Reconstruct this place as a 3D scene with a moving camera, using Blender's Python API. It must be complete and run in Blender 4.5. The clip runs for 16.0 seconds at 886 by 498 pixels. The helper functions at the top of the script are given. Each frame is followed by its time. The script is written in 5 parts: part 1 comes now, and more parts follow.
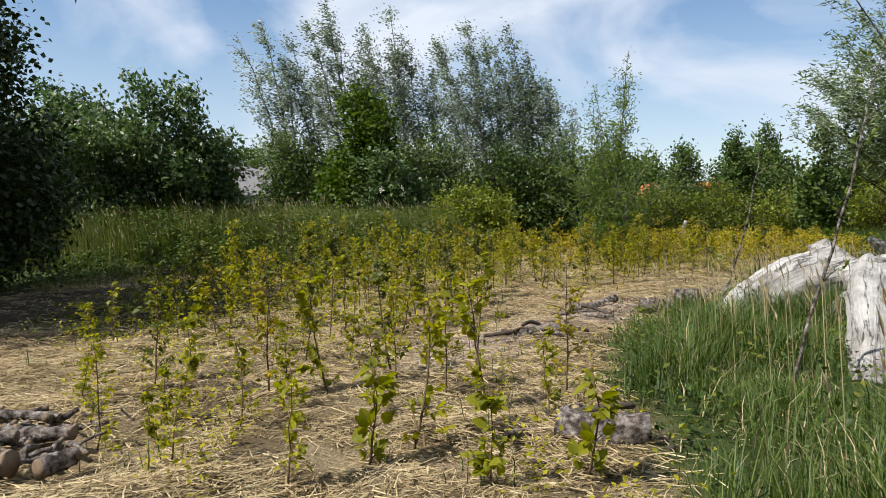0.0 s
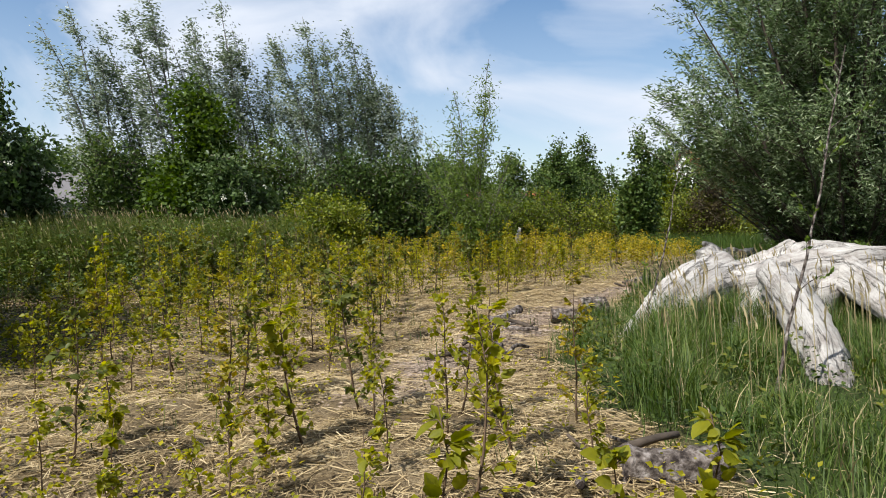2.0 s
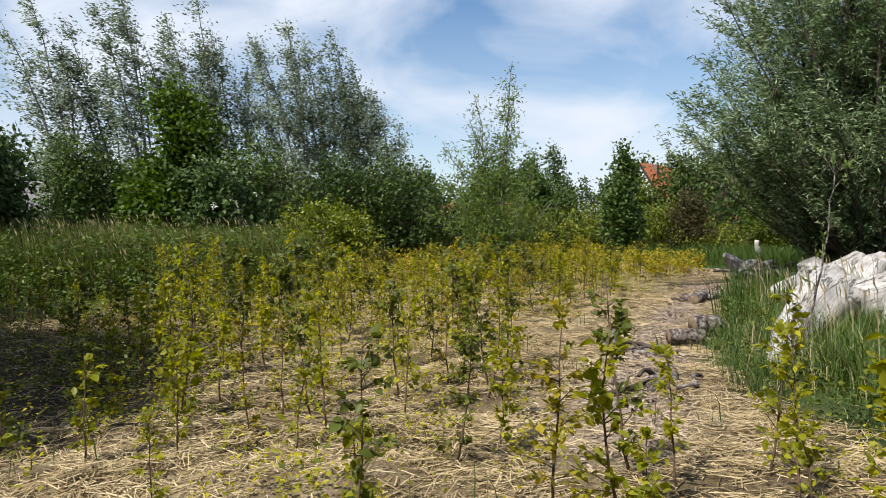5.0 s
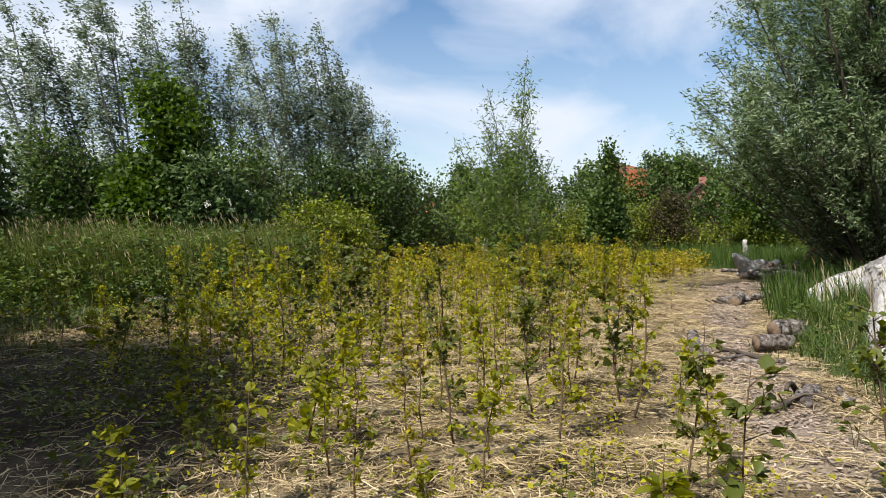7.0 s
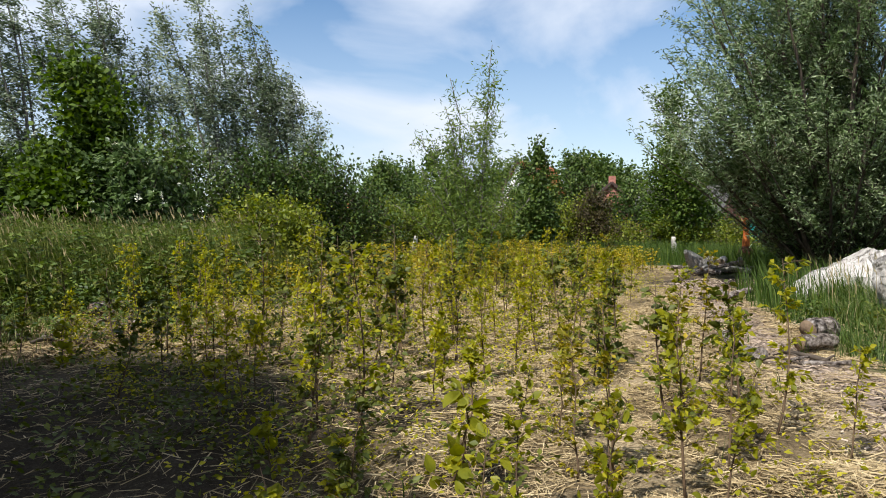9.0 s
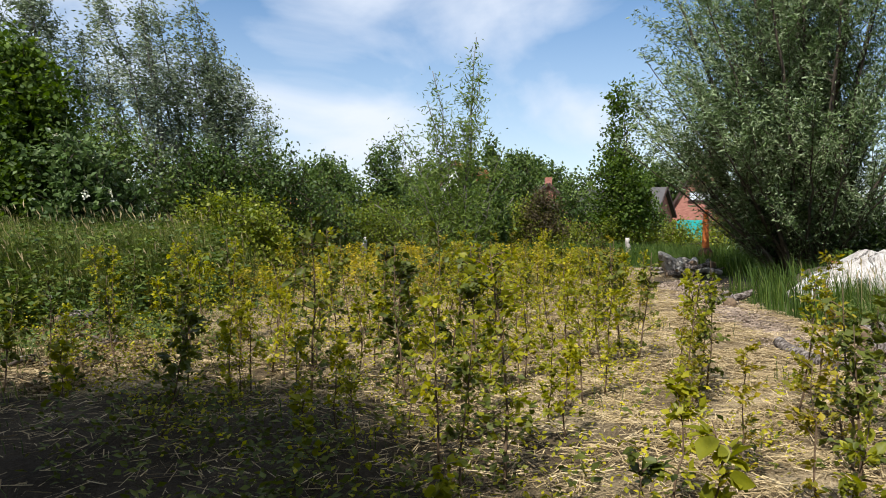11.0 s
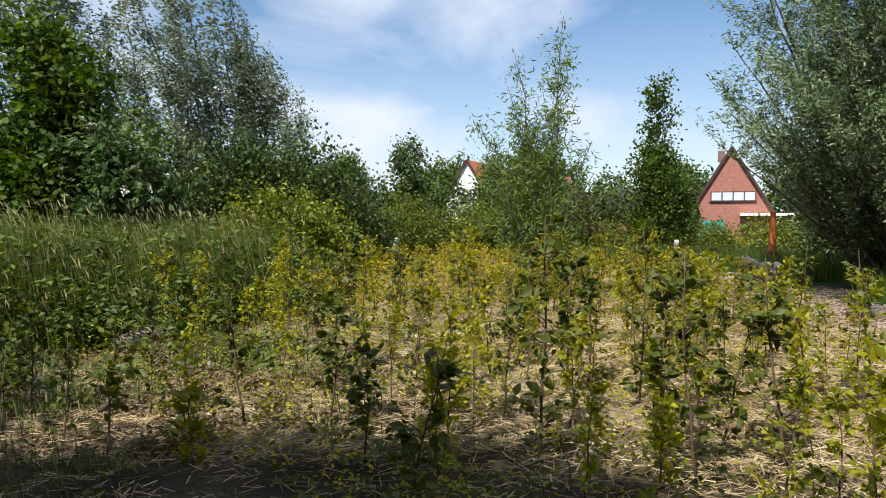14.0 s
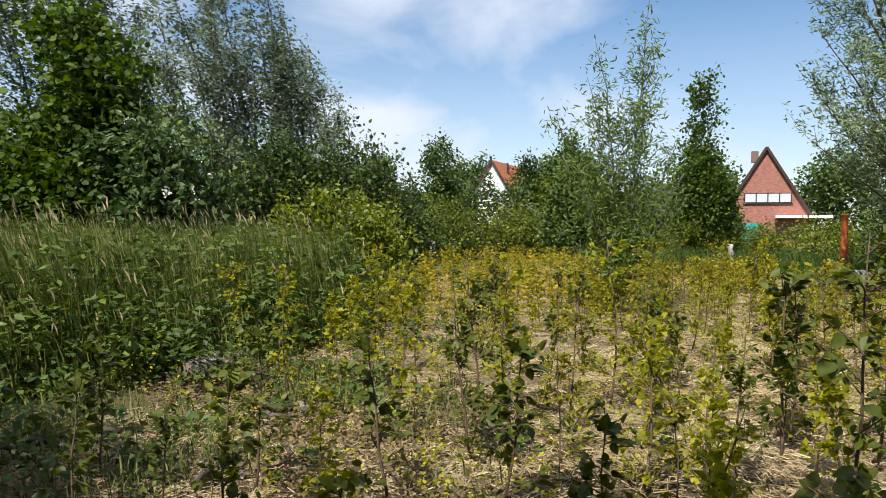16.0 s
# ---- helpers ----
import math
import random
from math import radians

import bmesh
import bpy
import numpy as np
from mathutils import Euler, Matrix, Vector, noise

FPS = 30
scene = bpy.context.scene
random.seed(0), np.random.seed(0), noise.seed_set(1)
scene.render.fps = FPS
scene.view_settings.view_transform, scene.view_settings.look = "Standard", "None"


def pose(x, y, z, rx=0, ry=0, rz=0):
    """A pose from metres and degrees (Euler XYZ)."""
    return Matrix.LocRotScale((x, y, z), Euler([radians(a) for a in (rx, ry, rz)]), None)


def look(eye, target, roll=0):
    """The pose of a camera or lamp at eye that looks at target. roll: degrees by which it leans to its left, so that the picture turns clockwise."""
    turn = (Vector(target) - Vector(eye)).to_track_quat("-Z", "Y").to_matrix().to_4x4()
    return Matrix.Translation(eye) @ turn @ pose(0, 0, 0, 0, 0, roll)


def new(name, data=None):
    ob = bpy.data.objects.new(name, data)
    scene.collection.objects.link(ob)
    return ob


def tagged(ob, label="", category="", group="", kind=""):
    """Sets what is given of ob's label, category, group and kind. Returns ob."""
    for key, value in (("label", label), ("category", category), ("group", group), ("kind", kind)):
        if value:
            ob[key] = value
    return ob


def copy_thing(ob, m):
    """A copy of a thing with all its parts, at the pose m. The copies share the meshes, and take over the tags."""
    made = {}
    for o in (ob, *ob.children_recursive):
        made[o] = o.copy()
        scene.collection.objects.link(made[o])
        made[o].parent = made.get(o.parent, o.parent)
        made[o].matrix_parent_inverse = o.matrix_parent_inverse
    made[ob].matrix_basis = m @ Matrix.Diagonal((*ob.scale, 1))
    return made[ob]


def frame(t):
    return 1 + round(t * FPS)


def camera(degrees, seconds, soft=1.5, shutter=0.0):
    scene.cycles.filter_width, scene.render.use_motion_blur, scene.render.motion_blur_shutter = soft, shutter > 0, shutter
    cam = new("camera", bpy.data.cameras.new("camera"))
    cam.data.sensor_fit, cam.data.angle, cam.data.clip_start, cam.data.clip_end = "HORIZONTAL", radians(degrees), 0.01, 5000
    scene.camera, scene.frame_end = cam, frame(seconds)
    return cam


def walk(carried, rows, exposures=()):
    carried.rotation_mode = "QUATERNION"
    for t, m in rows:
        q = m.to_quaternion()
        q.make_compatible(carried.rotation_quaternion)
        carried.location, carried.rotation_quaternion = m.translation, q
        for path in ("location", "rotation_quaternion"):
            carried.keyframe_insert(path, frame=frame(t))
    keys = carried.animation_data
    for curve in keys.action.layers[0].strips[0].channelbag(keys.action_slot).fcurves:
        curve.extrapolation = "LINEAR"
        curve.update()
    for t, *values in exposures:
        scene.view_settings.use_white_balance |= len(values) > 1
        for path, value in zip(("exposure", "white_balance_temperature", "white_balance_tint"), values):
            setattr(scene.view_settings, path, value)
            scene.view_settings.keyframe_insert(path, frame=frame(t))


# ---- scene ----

# ---------------------------------------------------------------- camera
cam = camera(62.8, 16.0, soft=1.0)
PATH = [
    # seconds, x, y, z, yaw, pitch, roll
    (0.0, 0.00, 0.00, 1.50, 0.0, -3.1, 0.0),
    (0.5, -0.33, 0.28, 1.49, -4.9, -3.1, 0.5),
    (1.0, -0.62, 0.53, 1.49, -10.4, -3.2, 1.0),
    (1.5, -0.93, 0.76, 1.52, -13.8, -3.0, 0.6),
    (2.0, -1.25, 0.98, 1.52, -14.7, -2.5, 0.4),
    (2.5, -1.57, 1.25, 1.52, -15.5, -2.1, 0.5),
    (3.0, -1.87, 1.59, 1.51, -16.3, -2.0, 0.5),
    (3.5, -2.16, 1.90, 1.50, -17.1, -1.8, 0.4),
    (4.3, -2.62, 2.40, 1.50, -18.5, -1.7, 0.3),
    (5.2, -3.11, 2.96, 1.50, -20.0, -1.6, 0.2),
    (6.0, -3.55, 3.44, 1.51, -21.2, -1.6, 0.1),
    (6.5, -3.81, 3.77, 1.52, -21.9, -1.6, 0.0),
    (7.0, -4.13, 4.05, 1.52, -23.3, -1.7, 0.2),
    (7.5, -4.40, 4.39, 1.51, -25.5, -1.8, 0.2),
    (8.0, -4.64, 4.75, 1.53, -27.2, -1.8, 0.1),
    (8.5, -4.91, 5.18, 1.50, -28.9, -1.8, 0.0),
    (9.0, -5.14, 5.59, 1.49, -31.4, -1.9, 0.1),
    (9.8, -5.46, 6.22, 1.49, -34.4, -1.9, 0.1),
    (10.7, -5.75, 6.92, 1.49, -37.0, -1.85, 0.0),
    (11.5, -5.93, 7.54, 1.49, -38.3, -1.83, 0.0),
    (12.0, -6.02, 7.92, 1.49, -38.6, -1.83, 0.0),
    (12.5, -6.04, 8.32, 1.50, -38.8, -1.83, 0.0),
    (13.0, -6.11, 8.76, 1.48, -38.7, -1.83, -0.1),
    (13.5, -6.17, 9.21, 1.50, -38.4, -1.83, -0.1),
    (14.0, -6.16, 9.65, 1.50, -38.0, -1.83, -0.2),
    (14.5, -6.19, 10.09, 1.52, -37.6, -1.83, -0.2),
    (15.0, -6.21, 10.51, 1.56, -37.3, -1.75, -0.2),
    (15.5, -6.18, 10.94, 1.58, -37.1, -1.83, -0.3),
    (16.0, -6.18, 11.43, 1.57, -37.0, -1.75, -0.3),
]
walk(cam, [(t, pose(x, y, z, 90 + p, r, w)) for t, x, y, z, w, p, r in PATH],
     exposures=[(0.0, 0.63), (6.0, 0.66), (9.0, 0.73), (16.0, 0.72)])

# ---------------------------------------------------------------- sky and sun
SUN_TO = Vector((-0.90, -0.42, 0.0)).normalized()
SUN_EL = radians(52)
world = bpy.data.worlds.new("world")
scene.world = world
world.use_nodes = True
wn, wl = world.node_tree.nodes, world.node_tree.links
wn.clear()
sky = wn.new("ShaderNodeTexSky")
sky.sky_type, sky.sun_disc = "NISHITA", False
sky.sun_elevation = SUN_EL
sky.sun_rotation = math.atan2(SUN_TO.x, SUN_TO.y)
sky.air_density, sky.dust_density, sky.ozone_density = 1.0, 0.15, 2.2
wtc = wn.new("ShaderNodeTexCoord")
wmap = wn.new("ShaderNodeMapping")
wmap.inputs["Scale"].default_value = (1.5, 1.0, 2.6)
wmap.inputs["Rotation"].default_value = (0.15, 0.35, 0.3)
wnoise = wn.new("ShaderNodeTexNoise")
wnoise.inputs["Scale"].default_value, wnoise.inputs["Detail"].default_value = 2.3, 7
wnoise.inputs["Roughness"].default_value, wnoise.inputs["Distortion"].default_value = 0.5, 0.5
wramp = wn.new("ShaderNodeValToRGB")
wramp.color_ramp.elements[0].position, wramp.color_ramp.elements[1].position = 0.33, 0.64
wsep = wn.new("ShaderNodeSeparateXYZ")
whor = wn.new("ShaderNodeMapRange")
whor.inputs["From Min"].default_value, whor.inputs["From Max"].default_value = 0.0, 0.36
whor.inputs["To Min"].default_value, whor.inputs["To Max"].default_value = 0.62, 0.0
wadd = wn.new("ShaderNodeMath")
wadd.operation, wadd.use_clamp = "MAXIMUM", True
wmix = wn.new("ShaderNodeMix")
wmix.data_type = "RGBA"
wmix.inputs["B"].default_value = (9.4, 10.2, 11.6, 1)
wbg = wn.new("ShaderNodeBackground")
wbg.inputs["Strength"].default_value = 0.056
wout = wn.new("ShaderNodeOutputWorld")
wl.new(wtc.outputs["Generated"], wmap.inputs["Vector"])
wl.new(wmap.outputs["Vector"], wnoise.inputs["Vector"])
wl.new(wnoise.outputs["Fac"], wramp.inputs["Fac"])
wl.new(wtc.outputs["Generated"], wsep.inputs["Vector"])
wl.new(wsep.outputs["Z"], whor.inputs["Value"])
wl.new(wramp.outputs["Color"], wadd.inputs[0])
wl.new(whor.outputs["Result"], wadd.inputs[1])
wl.new(wadd.outputs["Value"], wmix.inputs["Factor"])
whue = wn.new("ShaderNodeHueSaturation")
whue.inputs["Saturation"].default_value, whue.inputs["Value"].default_value = 1.3, 1.4
wl.new(sky.outputs["Color"], whue.inputs["Color"])
wl.new(whue.outputs["Color"], wmix.inputs["A"])
wl.new(wmix.outputs["Result"], wbg.inputs["Color"])
wl.new(wbg.outputs["Background"], wout.inputs["Surface"])

sun = new("sun", bpy.data.lights.new("sun", "SUN"))
sun.data.energy, sun.data.angle, sun.data.color = 5.0, radians(0.55), (1.0, 0.975, 0.93)
sun.matrix_world = look((SUN_TO * math.cos(SUN_EL) + Vector((0, 0, math.sin(SUN_EL)))) * 60, (0, 0, 0))


# ---------------------------------------------------------------- materials
def nodes_of(name):
    m = bpy.data.materials.new(name)
    m.use_nodes = True
    nt = m.node_tree
    return m, nt.nodes, nt.links, nt.nodes["Principled BSDF"]


def ramp(nodes, stops):
    r = nodes.new("ShaderNodeValToRGB")
    els = r.color_ramp.elements
    while len(els) < len(stops):
        els.new(0.5)
    for e, (p, c) in zip(els, stops):
        e.position, e.color = p, (*c, 1)
    return r


def noise_node(nodes, links, scale, detail=5, rough=0.55, stretch=None, coords="Object"):
    tc = nodes.new("ShaderNodeTexCoord")
    n = nodes.new("ShaderNodeTexNoise")
    n.inputs["Scale"].default_value, n.inputs["Detail"].default_value = scale, detail
    n.inputs["Roughness"].default_value = rough
    if stretch:
        mp = nodes.new("ShaderNodeMapping")
        mp.inputs["Scale"].default_value = stretch
        links.new(tc.outputs[coords], mp.inputs["Vector"])
        links.new(mp.outputs["Vector"], n.inputs["Vector"])
    else:
        links.new(tc.outputs[coords], n.inputs["Vector"])
    return n


def leaf_material(name, dark, mid, light, rough=0.45, through_light=0.35, patch=0.6):
    """Foliage: every leaf its own tone, larger drifts of tone over the plant, light coming through."""
    m, n, l, b = nodes_of(name)
    geo = n.new("ShaderNodeNewGeometry")
    r = ramp(n, [(0.0, dark), (0.55, mid), (1.0, light)])
    nz = noise_node(n, l, patch, 3)
    info = n.new("ShaderNodeObjectInfo")
    mixv = n.new("ShaderNodeMath")
    mixv.operation = "MULTIPLY_ADD"
    mixv.inputs[1].default_value = 0.55
    add = n.new("ShaderNodeMath")
    add.operation, add.use_clamp = "MULTIPLY_ADD", True
    add.inputs[1].default_value = 0.55
    sub = n.new("ShaderNodeMath")
    sub.operation = "MULTIPLY_ADD"
    sub.inputs[1].default_value, sub.inputs[2].default_value = 0.25, -0.18
    l.new(info.outputs["Random"], sub.inputs[0])
    l.new(nz.outputs["Fac"], add.inputs[0])
    l.new(sub.outputs["Value"], add.inputs[2])
    l.new(geo.outputs["Random Per Island"], mixv.inputs[0])
    l.new(add.outputs["Value"], mixv.inputs[2])
    l.new(mixv.outputs["Value"], r.inputs["Fac"])
    l.new(r.outputs["Color"], b.inputs["Base Color"])
    b.inputs["Roughness"].default_value, b.inputs["Specular IOR Level"].default_value = rough, 0.2
    tr = n.new("ShaderNodeBsdfTranslucent")
    hue = n.new("ShaderNodeHueSaturation")
    hue.inputs["Saturation"].default_value, hue.inputs["Value"].default_value = 1.15, 1.5
    l.new(r.outputs["Color"], hue.inputs["Color"])
    l.new(hue.outputs["Color"], tr.inputs["Color"])
    mx = n.new("ShaderNodeMixShader")
    mx.inputs["Fac"].default_value = through_light
    l.new(b.outputs["BSDF"], mx.inputs[1])
    l.new(tr.outputs["BSDF"], mx.inputs[2])
    l.new(mx.outputs["Shader"], n["Material Output"].inputs["Surface"])
    return m


def rough_material(name, stops, scale=6.0, rough=0.85, bump=0.4, bump_scale=40.0, stretch=None, dist=0.01):
    m, n, l, b = nodes_of(name)
    nz = noise_node(n, l, scale, 6, 0.6, stretch)
    r = ramp(n, stops)
    l.new(nz.outputs["Fac"], r.inputs["Fac"])
    l.new(r.outputs["Color"], b.inputs["Base Color"])
    b.inputs["Roughness"].default_value, b.inputs["Specular IOR Level"].default_value = rough, 0.2
    nb = noise_node(n, l, bump_scale, 6, 0.65, stretch)
    bp = n.new("ShaderNodeBump")
    bp.inputs["Strength"].default_value, bp.inputs["Distance"].default_value = bump, dist
    l.new(nb.outputs["Fac"], bp.inputs["Height"])
    l.new(bp.outputs["Normal"], b.inputs["Normal"])
    return m


M_SAPLING = leaf_material("sapling_leaf", (0.06, 0.085, 0.010), (0.25, 0.245, 0.016), (0.50, 0.43, 0.03), 0.45, 0.5, 1.2)
M_SAPLING_FAR = leaf_material("yellow_leaf", (0.06, 0.075, 0.010), (0.22, 0.19, 0.016), (0.48, 0.34, 0.025), 0.45, 0.40, 0.7)
# dark copy of the sapling leaf, with shade put into its colour
M_SAPLING_DARK = leaf_material("dark_sapling_leaf", (0.030, 0.045, 0.008), (0.085, 0.10, 0.014), (0.17, 0.17, 0.022), 0.5, 0.3, 1.2)
M_POPLAR = leaf_material("silvery_leaf", (0.035, 0.055, 0.020), (0.17, 0.21, 0.118), (0.58, 0.61, 0.52), 0.35, 0.25, 0.5)
M_WILLOW = leaf_material("willow_leaf", (0.014, 0.028, 0.009), (0.098, 0.148, 0.050), (0.42, 0.48, 0.30), 0.35, 0.28, 0.8)
M_YOUNG_WILLOW = leaf_material("young_willow_leaf", (0.05, 0.09, 0.016), (0.14, 0.195, 0.042), (0.29, 0.34, 0.12), 0.4, 0.4, 0.6)
M_HEDGE = leaf_material("hedge_leaf", (0.014, 0.030, 0.008), (0.060, 0.098, 0.022), (0.16, 0.20, 0.05), 0.45, 0.22, 0.5)
M_RED_LEAF = leaf_material("reddish_leaf", (0.025, 0.02, 0.010), (0.055, 0.042, 0.02), (0.10, 0.085, 0.03), 0.5, 0.25, 0.4)
M_MAPLE = leaf_material("maple_leaf", (0.016, 0.034, 0.006), (0.062, 0.102, 0.013), (0.17, 0.22, 0.035), 0.65, 0.3, 0.4)
M_ELDER = leaf_material("elder_leaf", (0.02, 0.04, 0.012), (0.065, 0.105, 0.03), (0.20, 0.25, 0.11), 0.4, 0.28, 0.6)
M_BUSH = leaf_material("bush_leaf", (0.03, 0.055, 0.010), (0.125, 0.155, 0.020), (0.30, 0.30, 0.045), 0.45, 0.35, 0.7)
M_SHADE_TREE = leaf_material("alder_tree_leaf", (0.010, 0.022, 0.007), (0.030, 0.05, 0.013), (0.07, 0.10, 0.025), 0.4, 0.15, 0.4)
M_NETTLE = leaf_material("nettle_leaf", (0.014, 0.032, 0.007), (0.058, 0.09, 0.016), (0.16, 0.20, 0.04), 0.5, 0.25, 0.6)
M_GRASS = leaf_material("grass_blade", (0.016, 0.034, 0.006), (0.052, 0.090, 0.014), (0.16, 0.19, 0.045), 0.5, 0.3, 0.9)
M_REED = leaf_material("reed_blade", (0.026, 0.048, 0.010), (0.092, 0.118, 0.024), (0.28, 0.26, 0.09), 0.5, 0.3, 0.5)
M_STRAW = leaf_material("straw", (0.11, 0.072, 0.032), (0.41, 0.315, 0.17), (0.80, 0.68, 0.44), 0.6, 0.1, 0.9)
M_CHIP = leaf_material("wood_chip", (0.10, 0.07, 0.05), (0.31, 0.235, 0.175), (0.54, 0.44, 0.35), 0.8, 0.0, 0.9)
M_FLOWER = rough_material("white_blossom", [(0.3, (0.50, 0.50, 0.37)), (0.7, (0.68, 0.66, 0.53))], 9, 0.7, 0.2)
M_SEED = leaf_material("seed_head", (0.22, 0.18, 0.09), (0.38, 0.31, 0.17), (0.5, 0.43, 0.27), 0.6, 0.2, 0.8)
M_WITHERED = leaf_material("withered_leaf", (0.06, 0.04, 0.018), (0.17, 0.12, 0.055), (0.30, 0.23, 0.12), 0.7, 0.15, 0.8)
M_STEM = rough_material("brown_stem", [(0.3, (0.06, 0.04, 0.025)), (0.7, (0.15, 0.10, 0.06))], 20, 0.7, 0.3)
M_BARK = rough_material("grey_bark", [(0.3, (0.06, 0.055, 0.045)), (0.7, (0.20, 0.185, 0.16))], 5, 0.9, 0.6, 25, (1, 1, 0.3))
M_DARK_BARK = rough_material("dark_bark", [(0.3, (0.03, 0.024, 0.018)), (0.7, (0.11, 0.085, 0.065))], 6, 0.9, 0.7, 25, (1, 1, 0.3))


def bleached_wood():
    """Sun-bleached wood: fibres and dark cracks along each root, grey weathering in patches."""
    m, n, l, b = nodes_of("bleached_wood")
    at = n.new("ShaderNodeAttribute")
    at.attribute_name = "grain"
    fib = n.new("ShaderNodeTexNoise")
    fib.inputs["Scale"].default_value, fib.inputs["Detail"].default_value, fib.inputs["Roughness"].default_value = 5.0, 8, 0.7
    l.new(at.outputs["Vector"], fib.inputs["Vector"])
    crack = n.new("ShaderNodeTexVoronoi")
    crack.feature = "DISTANCE_TO_EDGE"
    crack.inputs["Scale"].default_value = 0.9
    warp = n.new("ShaderNodeVectorMath")
    warp.operation = "MULTIPLY_ADD"
    warp.inputs[1].default_value = (0.5, 0.5, 0.5)
    l.new(fib.outputs["Color"], warp.inputs[0])
    l.new(at.outputs["Vector"], warp.inputs[2])
    l.new(warp.outputs["Vector"], crack.inputs["Vector"])
    cr = ramp(n, [(0.0, (0.16, 0.14, 0.12)), (0.018, (1, 1, 1))])
    l.new(crack.outputs["Distance"], cr.inputs["Fac"])
    patch = noise_node(n, l, 2.6, 6, 0.65)
    col = ramp(n, [(0.32, (0.12, 0.10, 0.085)), (0.44, (0.33, 0.30, 0.27)), (0.56, (0.48, 0.455, 0.42)), (0.75, (0.60, 0.58, 0.545))])
    mixf = n.new("ShaderNodeMix")
    mixf.inputs["Factor"].default_value = 0.62
    l.new(fib.outputs["Fac"], mixf.inputs[2])
    l.new(patch.outputs["Fac"], mixf.inputs[3])
    l.new(mixf.outputs[0], col.inputs["Fac"])
    mul = n.new("ShaderNodeMix")
    mul.data_type, mul.blend_type = "RGBA", "MULTIPLY"
    mul.inputs["Factor"].default_value = 0.85
    l.new(col.outputs["Color"], mul.inputs["A"])
    l.new(cr.outputs["Color"], mul.inputs["B"])
    l.new(mul.outputs["Result"], b.inputs["Base Color"])
    b.inputs["Roughness"].default_value, b.inputs["Specular IOR Level"].default_value = 0.8, 0.2
    b1 = n.new("ShaderNodeBump")
    b1.inputs["Strength"].default_value, b1.inputs["Distance"].default_value = 1.0, 0.05
    l.new(fib.outputs["Fac"], b1.inputs["Height"])
    b2 = n.new("ShaderNodeBump")
    b2.inputs["Strength"].default_value, b2.inputs["Distance"].default_value = 0.8, 0.03
    l.new(cr.outputs["Color"], b2.inputs["Height"])
    l.new(b1.outputs["Normal"], b2.inputs["Normal"])
    l.new(b2.outputs["Normal"], b.inputs["Normal"])
    return m


M_PALE_WOOD = bleached_wood()
M_LOG = rough_material("grey_log", [(0.38, (0.030, 0.022, 0.018)), (0.50, (0.13, 0.105, 0.088)), (0.60, (0.26, 0.225, 0.20)), (0.74, (0.46, 0.42, 0.38))], 17, 0.9, 1.0, 55, None, 0.03)
M_CUT = rough_material("cut_wood", [(0.3, (0.08, 0.055, 0.035)), (0.7, (0.24, 0.17, 0.11))], 9, 0.8, 0.5, 60)
M_RUST = rough_material("rusty_steel", [(0.3, (0.20, 0.045, 0.015)), (0.6, (0.46, 0.13, 0.03)), (0.8, (0.60, 0.22, 0.06))], 6, 0.75, 0.4, 50)
M_SOOT = rough_material("sooty_steel", [(0.3, (0.02, 0.012, 0.01)), (0.7, (0.12, 0.04, 0.02))], 8, 0.8, 0.3, 50)
M_CLAY = rough_material("red_planter", [(0.3, (0.30, 0.06, 0.03)), (0.7, (0.46, 0.12, 0.06))], 6, 0.7, 0.3, 50)


# ---------------------------------------------------------------- building helpers
def mesh_np(name, verts, faces, mat, smooth=False):
    """A mesh from vertex and face arrays (all faces with the same number of corners)."""
    me = bpy.data.meshes.new(name)
    verts, faces = np.asarray(verts, dtype=np.float32), np.asarray(faces, dtype=np.int32)
    k = faces.shape[1]
    me.vertices.add(len(verts))
    me.vertices.foreach_set("co", verts.ravel())
    me.loops.add(faces.size)
    me.loops.foreach_set("vertex_index", faces.ravel())
    me.polygons.add(len(faces))
    me.polygons.foreach_set("loop_start", np.arange(0, faces.size, k, dtype=np.int32))
    if smooth:
        me.polygons.foreach_set("use_smooth", np.ones(len(faces), dtype=bool))
    me.materials.append(mat)
    me.update(calc_edges=True)
    return me


def part(name, me, parent, label=""):
    ob = new(name, me)
    ob.parent = parent
    return tagged(ob, label)


def thing(name, at, label, category, group="", kind="", turn=0.0):
    ob = new(name)
    ob.empty_display_size = 0.1
    ob.matrix_basis = pose(*at, 0, 0, turn)
    return tagged(ob, label, category, group, kind)


def unit(v):
    return v / np.maximum(np.linalg.norm(v, axis=-1, keepdims=True), 1e-9)


